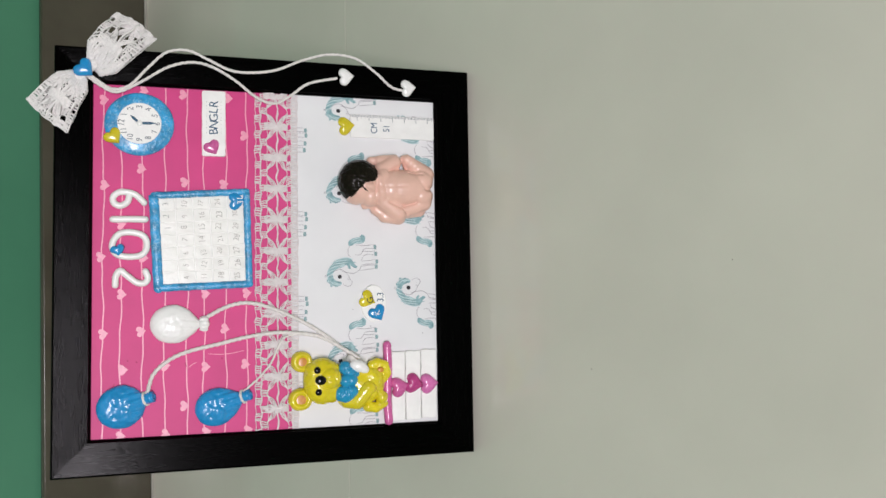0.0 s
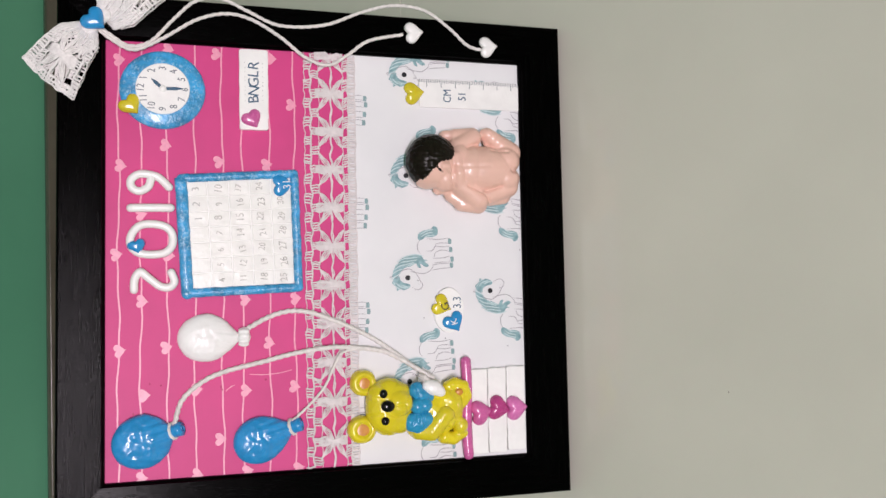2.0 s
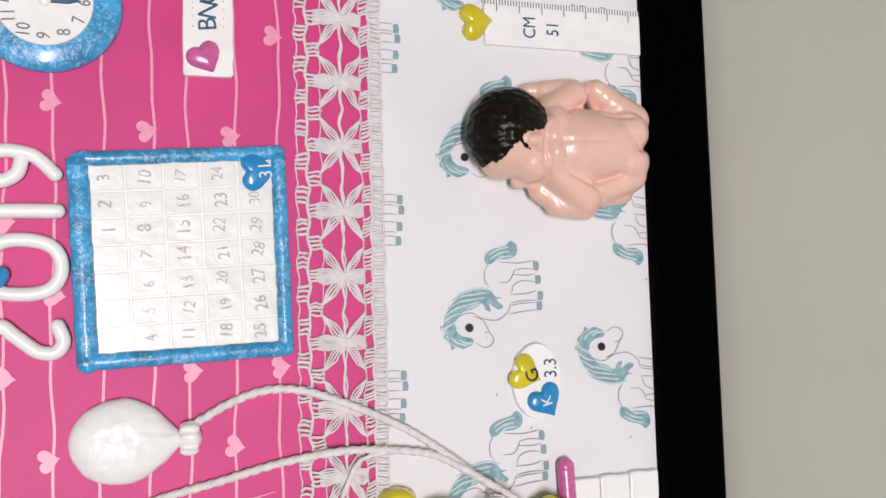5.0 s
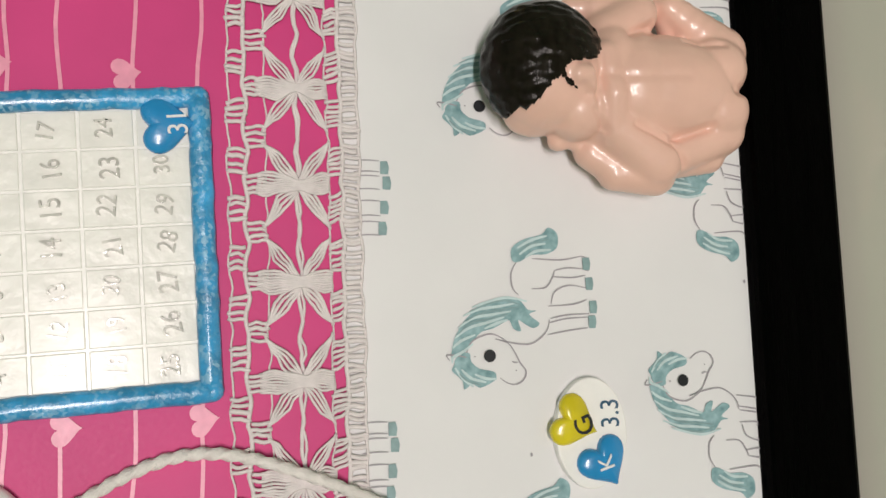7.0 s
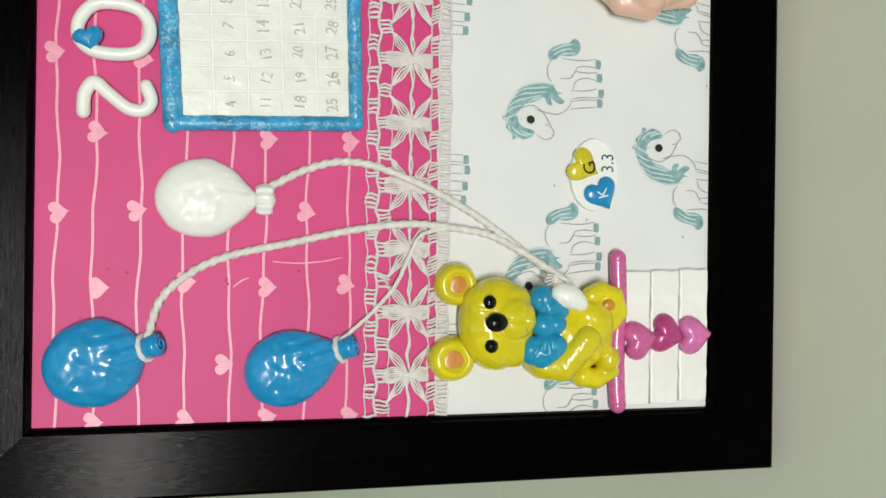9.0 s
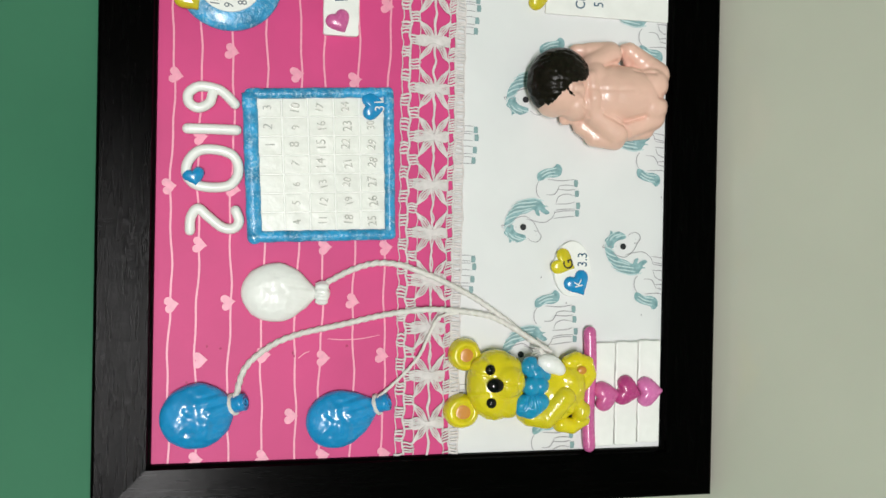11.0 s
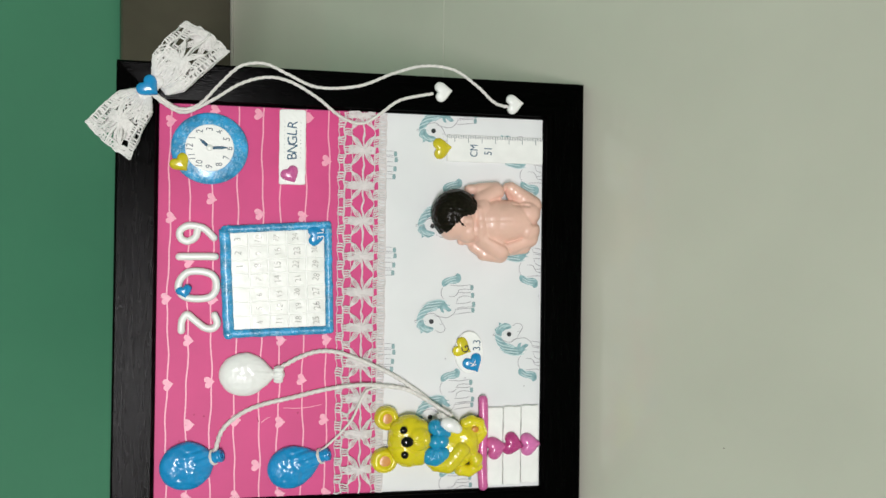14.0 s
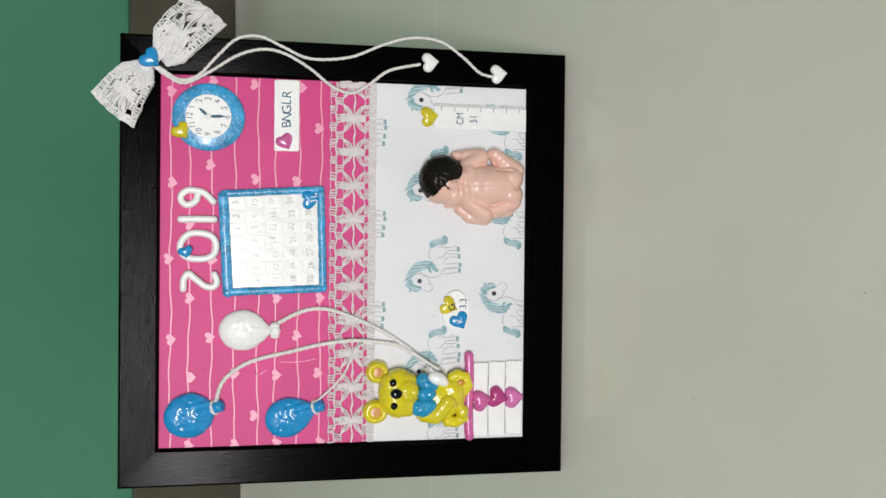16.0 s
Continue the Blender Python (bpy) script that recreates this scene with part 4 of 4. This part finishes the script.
for p, m, tip, lab in ((((-0.1167, -0.1133)), ROSE, 12, "rose pink"), (((-0.1142, -0.1271)), MAGENTA, -15, "deep pink"), (((-0.1147, -0.1416)), ORCHID, 4, "light orchid pink")):
    solid("heart_ornament", dome(bmesh.new(), heart(0.0202, tip, soft=0.38), 0.0062, 0, 0.15, 6), m, *p, 0.0037, lab + " clay heart on the white planks", "heart", "clay hearts")

# ---- weight badge ----
p = ((-0.04, -0.0906))
badge = thing("round_badge", *p, 0.0003, "white clay badge with small yellow and blue hearts", "badge")
part("disc", slab(bmesh.new(), ellipse(0.0168, 0.0118, 40), 0, 0.0030), WHITECLAY, badge, smooth=False)
part("lettering", letters(bmesh.new(), "3.3", 0.0088, (612 - 560) * KU, (455 - 510) * KV, 0.0031, 0, 0.0001, 0.85), BLUEINK, badge, "blue figures 3.3")
yh = part("heart", dome(bmesh.new(), heart(0.0172, -25, 36, (612 - 580) * KU, (455 - 408) * KV, 0.15), 0.0030, 0.0028, 0.25, 5), YELLOWHEART, badge, "mustard yellow heart")
part("lettering", letters(bmesh.new(), "G", 0.0086, (612 - 585) * KU, (455 - 424) * KV, 0.0060, 18, 0.0002), BLACKINK, yh, "black letter G")
bh = part("heart", dome(bmesh.new(), heart(0.0176, -60, 36, (612 - 696) * KU, (455 - 484) * KV, 0.22), 0.0030, 0.0028, 0.25, 5), BLUECLAY, badge, "blue heart")
part("lettering", letters(bmesh.new(), "K", 0.0070, (612 - 692) * KU, (455 - 480) * KV, 0.0060, 15, 0.0002), WHITEINK, bh, "white letter K")

# ---- ruler ----
a, b = ((0.1133, -0.0708), (0.1349, -0.1511))
ruler = thing("ruler", (a[0] + b[0]) / 2, (a[1] + b[1]) / 2, 0.0003, "white clay ruler marked in centimetres, 51 written on it", "ruler")
hx, hy = abs(a[0] - b[0]) / 2, abs(a[1] - b[1]) / 2
part("plate", slab(bmesh.new(), rounded(hx, hy, 0.0006, 2), 0, 0.0016), WHITECLAY, ruler, smooth=False)
for i in range(57):
    ln = 0.0060 if i % 8 == 4 else 0.0028
    y = hy - 0.0004 - i * (2 * hy - 0.001) / 56
    part("tick", flat(bmesh.new(), [(hx - 0.0003, y - 0.00024), (hx - 0.0003, y + 0.00024), (hx - ln, y + 0.00024), (hx - ln, y - 0.00024)], 0.0018), DARKINK, ruler)
for word, q in (("CM", ((0.1225, -0.0931))), ("51", ((0.1227, -0.1049)))):
    part("lettering", letters(bmesh.new(), word, 0.0088, q[0] - (a[0] + b[0]) / 2, q[1] - (a[1] + b[1]) / 2, 0.0019, 0, 0.0001, 0.8), BLUEINK, ruler, "dark blue writing " + word)
solid("heart_ornament", dome(bmesh.new(), heart(0.0184, 8, soft=0.30), 0.0042, 0, 0.2, 5), YELLOWHEART, *((0.1236, -0.0668)), 0.0004, "yellow clay heart at the end of the ruler", "heart", "clay hearts")

# ---- sleeping baby figure: one plain clay form ----
CU, CV = 0.0001976, 0.0002131


def y5(x, y, h):
    """The figure's own grid: x along its length, y across, h its height over the paper."""
    return (-CU * (y - 220) - 0.244 * (h - 0.012), -CV * (x - 1040) + 0.491 * (h - 0.012), h)


bm = bmesh.new()
# head, cheek, chin, nose, lips, ear
ball(bm, y5(917, 200, 0.0130), (0.0196, 0.0184, 0.0150))
ball(bm, y5(964, 259, 0.0140), (0.0100, 0.0098, 0.0100))
ball(bm, y5(899, 272, 0.0100), (0.0065, 0.0095, 0.0080))
ball(bm, y5(993, 290, 0.0110), (0.0055, 0.0050, 0.0060))
ball(bm, y5(935, 312, 0.0080), (0.0030, 0.0038, 0.0034))
ball(bm, y5(959, 311, 0.0085), (0.0028, 0.0030, 0.0030))
limb(bm, y5(972, 208, 0.0262), y5(985, 207, 0.0256), 0.0030, 0.0030, 3)
limb(bm, y5(985, 207, 0.0256), y5(993, 224, 0.0246), 0.0028, 0.0020, 3)
# back and seat
ball(bm, y5(1100, 225, 0.0105), (0.0176, 0.0262, 0.0158))
ball(bm, y5(1050, 222, 0.0110), (0.0178, 0.0150, 0.0150))
ball(bm, y5(1186, 190, 0.0100), (0.0112, 0.0116, 0.0130))
ball(bm, y5(1184, 258, 0.0100), (0.0112, 0.0118, 0.0130))
# fold of the neck and shoulder
limb(bm, y5(1014, 175, 0.0195), y5(1024, 235, 0.0210), 0.0046, 0.0044)
limb(bm, y5(1024, 235, 0.0210), y5(1020, 290, 0.0165), 0.0044, 0.0046)
ball(bm, y5(1020, 190, 0.0130), (0.0130, 0.0090, 0.0105))
# one arm, bent, its fingers by the head
limb(bm, y5(1018, 138, 0.0110), y5(1066, 104, 0.0110), 0.0080, 0.0074)
limb(bm, y5(1066, 94, 0.0095), y5(1000, 98, 0.0090), 0.0060, 0.0052)
limb(bm, y5(1000, 98, 0.0085), y5(962, 98, 0.0075), 0.0046, 0.0038)
for k in range(4):
    limb(bm, y5(966, 92 + 7 * k, 0.0080), y5(948, 94 + 7 * k, 0.0065), 0.0019, 0.0016, 3)
# one leg, drawn up
limb(bm, y5(1206, 158, 0.0100), y5(1124, 88, 0.0095), 0.0088, 0.0052)
limb(bm, y5(1112, 86, 0.0085), y5(1122, 122, 0.0075), 0.0042, 0.0036)
# other arm, folded under the cheek
limb(bm, y5(1028, 288, 0.0135), y5(1084, 336, 0.0120), 0.0084, 0.0090)
limb(bm, y5(1084, 360, 0.0095), y5(1020, 360, 0.0085), 0.0070, 0.0056)
limb(bm, y5(1018, 350, 0.0085), y5(982, 328, 0.0080), 0.0056, 0.0052)
for k in range(4):
    limb(bm, y5(1006 - 9 * k, 366 - 10 * k, 0.0075), y5(986 - 7 * k, 352 - 9 * k, 0.0060), 0.0024, 0.0019, 3)
# other leg
limb(bm, y5(1196, 288, 0.0105), y5(1122, 322, 0.0110), 0.0084, 0.0074)
limb(bm, y5(1112, 344, 0.0075), y5(1176, 330, 0.0070), 0.0050, 0.0058)
body = fuse(bm, 0.0007, 9, 0.0001)
# folds between limbs and trunk, the cleft, the spine and the closed eye
press(body, [(y5(1222, 222, 0.020), y5(1256, 226, 0.010))], 0.0022, 0.0028)
press(body, [(y5(1010, 204, 0.0250), y5(1070, 206, 0.0255)), (y5(1070, 206, 0.0255), y5(1140, 204, 0.0245))], 0.0005, 0.0022)
press(body, [(y5(1052, 142, 0.0180), y5(1078, 128, 0.0110)), (y5(1056, 282, 0.0200), y5(1108, 318, 0.0150)), (y5(1106, 312, 0.0160), y5(1116, 350, 0.0100)), (y5(1140, 148, 0.018), y5(1200, 152, 0.018)),
             (y5(1108, 306, 0.0180), y5(1180, 280, 0.0190))], 0.0016, 0.0020)
press(body, [(y5(912, 288, 0.0150), y5(938, 288, 0.0150)), (y5(990, 262, 0.0210), y5(1004, 296, 0.0160)), (y5(996, 198, 0.0250), y5(1000, 262, 0.0220))], 0.0010, 0.0016)
for f in body.faces:
    f.material_index = 0
HAIRLINE = [(780, 40), (940, 78), (988, 116), (1006, 142), (1012, 166), (1003, 183), (984, 186), (967, 191), (957, 202), (960, 214), (975, 235), (961, 226), (948, 215),
            (936, 222), (924, 237), (917, 248), (904, 255), (898, 264), (880, 266), (868, 272), (861, 280), (850, 279), (842, 292), (780, 300)]


def inside(x, y, poly):
    hit = False
    for (x0, y0), (x1, y1) in zip(poly, poly[1:] + poly[:1]):
        if (y0 > y) != (y1 > y) and x < x0 + (y - y0) * (x1 - x0) / (y1 - y0):
            hit = not hit
    return hit


cap = bmesh.new()
HC = y5(918, 198, 0.0134)
ball(cap, HC, (0.0204, 0.0193, 0.0157), 0, 150, 90)
cap.normal_update()
drop = []
for v in cap.verts:
    h = v.co.z
    x = 1040 - (v.co.y - 0.491 * (h - 0.012)) / CV
    y = 220 - (v.co.x + 0.244 * (h - 0.012)) / CU
    x, y = x + 5 * noise.noise(v.co * 900), y + 5 * noise.noise(v.co * 900 + Vector((3, 8, 1)))
    if not inside(x, y, HAIRLINE) or h < 0.003:
        drop.append(v)
    else:
        v.co += v.normal * (0.0006 * noise.noise(Vector((v.co.x * 520, v.co.y * 230, v.co.z * 300))))
bmesh.ops.delete(cap, geom=drop, context="VERTS")
rim = [e for e in cap.edges if e.is_boundary]
g = bmesh.ops.extrude_edge_only(cap, edges=rim)
for v in g["geom"]:
    if isinstance(v, bmesh.types.BMVert):
        v.co += (Vector(HC) - v.co) * 0.14
cap_me = bpy.data.meshes.new("hair_blank")
for f in cap.faces:
    f.material_index = 1
cap.to_mesh(cap_me)
cap.free()
body.from_mesh(cap_me)
bpy.data.meshes.remove(cap_me)
baby = new("baby_figurine", mesh_of("baby_figurine", body, SKIN, HAIR))
baby.matrix_basis = at_face(0.0659, -0.1026, 0.0002)
tagged(baby, "peach glossy clay figurine of a curled sleeping baby, black painted hair", "figurine")

# ---- lace bow with cords over the frame's corner ----
KN = ((0.159, 0.1577))
bow = thing("lace_bow", *KN, 0.0050, "white cotton lace bow with a small blue heart", "bow")


def wing(corners, puff, phase):
    """A loop of lace from the knot outwards; corners: two at the knot, two at the far end."""
    a, b, c, d = [Vector((p[0] - KN[0], p[1] - KN[1])) for p in corners]
    length = 0.040

    def place(p, q, h):
        under = p > length
        k = (2 * length - p if under else p) / length
        pinch = 0.5 + (q - 0.5) * (0.50 + 0.50 * min(1, k / 0.22) ** 0.8)
        e = a.lerp(d, k).lerp(b.lerp(c, k), pinch)
        e = e * (1 + 0.05 * k * math.sin(q * math.pi) + 0.008 * k * math.sin(q * 26))
        z = math.sin(math.pi * min(1, k * 1.02)) * puff * (0.25 if under else 1) + 0.0040 + 0.0012 * math.sin(q * 9 + k * 4)
        return Vector((e.x, e.y, z + h * 0.8))
    bm = bmesh.new()
    for line, r in lace_threads(2 * length, phase):
        tube(bm, [place(min(max(p.x, 0), 2 * length), p.y, p.z) + stray(p) * 0.6 for p in line], r * 1.05, 5)
    for i in range(-16, 30):
        for slant in (1, -1):
            net = []
            for t_ in range(15):
                q, p = t_ / 14, i * 0.0031 + slant * t_ / 14 * 0.036
                if 0 <= p <= length * (0.45 + 0.14 * math.sin(i * 1.7)):
                    net.append(place(p, q, 0.0002 + 0.0002 * math.sin(t_ * 2.4 + i)))
            if len(net) > 2:
                tube(bm, net, 0.00055, 4)
    for i in range(15):
        q = 0.06 + 0.063 * i
        tube(bm, [place(length * s / 14, q + 0.02 * math.sin(s * 0.9 + i), 0.0003) for s in range(5 + (i * 5) % 4)], 0.0010, 5)
    for share in (0.90, 0.955, 0.995):
        tube(bm, [place(length * (share + 0.006 * math.sin(s * 1.9)), s / 24, 0.0003 * (s % 2)) for s in range(25)], 0.00075, 5)
    for i in range(24):
        q = (i + 0.5) / 24 + 0.008 * math.sin(i * 2.1)
        tube(bm, [place(length * f, q + 0.012 * math.sin(f * 30 + i), 0.0002) for f in (0.88, 0.93, 0.995)], 0.0006, 5)
    part("lace_loop", bm, THREAD, bow, "puffed lace loop")


wing([(0.1741, 0.1615), (0.1487, 0.1411), (0.1895, 0.1004), (0.2108, 0.1330)], 0.011, 0.003)
wing([(0.1496, 0.1509), (0.1614, 0.1721), (0.1322, 0.2023), (0.1057, 0.1706)], 0.009, 0.010)
part("centre_wrap", fuse(ball(ball(ball(bmesh.new(), (0.001, -0.001, 0.006), (0.0055, 0.0060, 0.0045)), (0.005, -0.006, 0.006), (0.005, 0.005, 0.0035)), (-0.004, 0.003, 0.006), (0.005, 0.005, 0.0035)), 0.0007, 3), THREAD, bow, "gathered lace at the middle")
part("heart", dome(bmesh.new(), heart(0.0185, -40, soft=0.30), 0.0048, 0.0085, 0.2, 5), BLUECLAY, bow, "small blue clay heart")


def hanging(points, heights, tip, label):
    c = points[0]
    ob = thing("bow_cord", *c, 0, label, "cord", "bow cords")
    line = glide([(u - c[0], v - c[1], h) for (u, v), h in zip(points, heights)], 12)
    part("cord", tube(bmesh.new(), line, 0.0012, 12, 3, 1200), TWINE, ob, "twisted white cord")
    u, v = tip
    part("heart", dome(bmesh.new(), heart(0.0172, 8, 36, u - c[0], v - c[1], 0.28), 0.0036, 0.0064, 0.25, 5), WHITECLAY, ob, "white clay heart")


hanging([(0.1586, 0.1579), (0.1511, 0.1478), (0.145, 0.1359), (0.1492, 0.1221), (0.1661, 0.1066), (0.1799, 0.0918), (0.1827, 0.0741), (0.1755, 0.0563), (0.1667, 0.0336), (0.1693, 0.0014), (0.181, -0.0266), (0.1879, -0.0504), (0.186, -0.0745), (0.1737, -0.0942), (0.1611, -0.1091), (0.158, -0.1241)],
        [0.009, 0.009, 0.007, 0.006, 0.006, 0.0062, 0.006, 0.006, 0.006, 0.006, 0.006, 0.0058, 0.006, 0.006, 0.006, 0.0065], ((0.1609, -0.125)), "long twisted white cord ending in a white heart on the frame")
hanging([(0.1568, 0.1579), (0.1485, 0.1478), (0.1425, 0.1329), (0.1523, 0.1135), (0.1664, 0.0918), (0.1724, 0.0719), (0.1697, 0.054), (0.1585, 0.0336), (0.1446, 0.0152), (0.1402, -0.001), (0.1478, -0.015), (0.1598, -0.0315), (0.1662, -0.0577)],
        [0.009, 0.009, 0.007, 0.006, 0.006, 0.006, 0.006, 0.006, 0.0055, 0.0048, 0.0055, 0.006, 0.0065], ((0.168, -0.0659)), "short twisted white cord ending in a white heart on the frame")
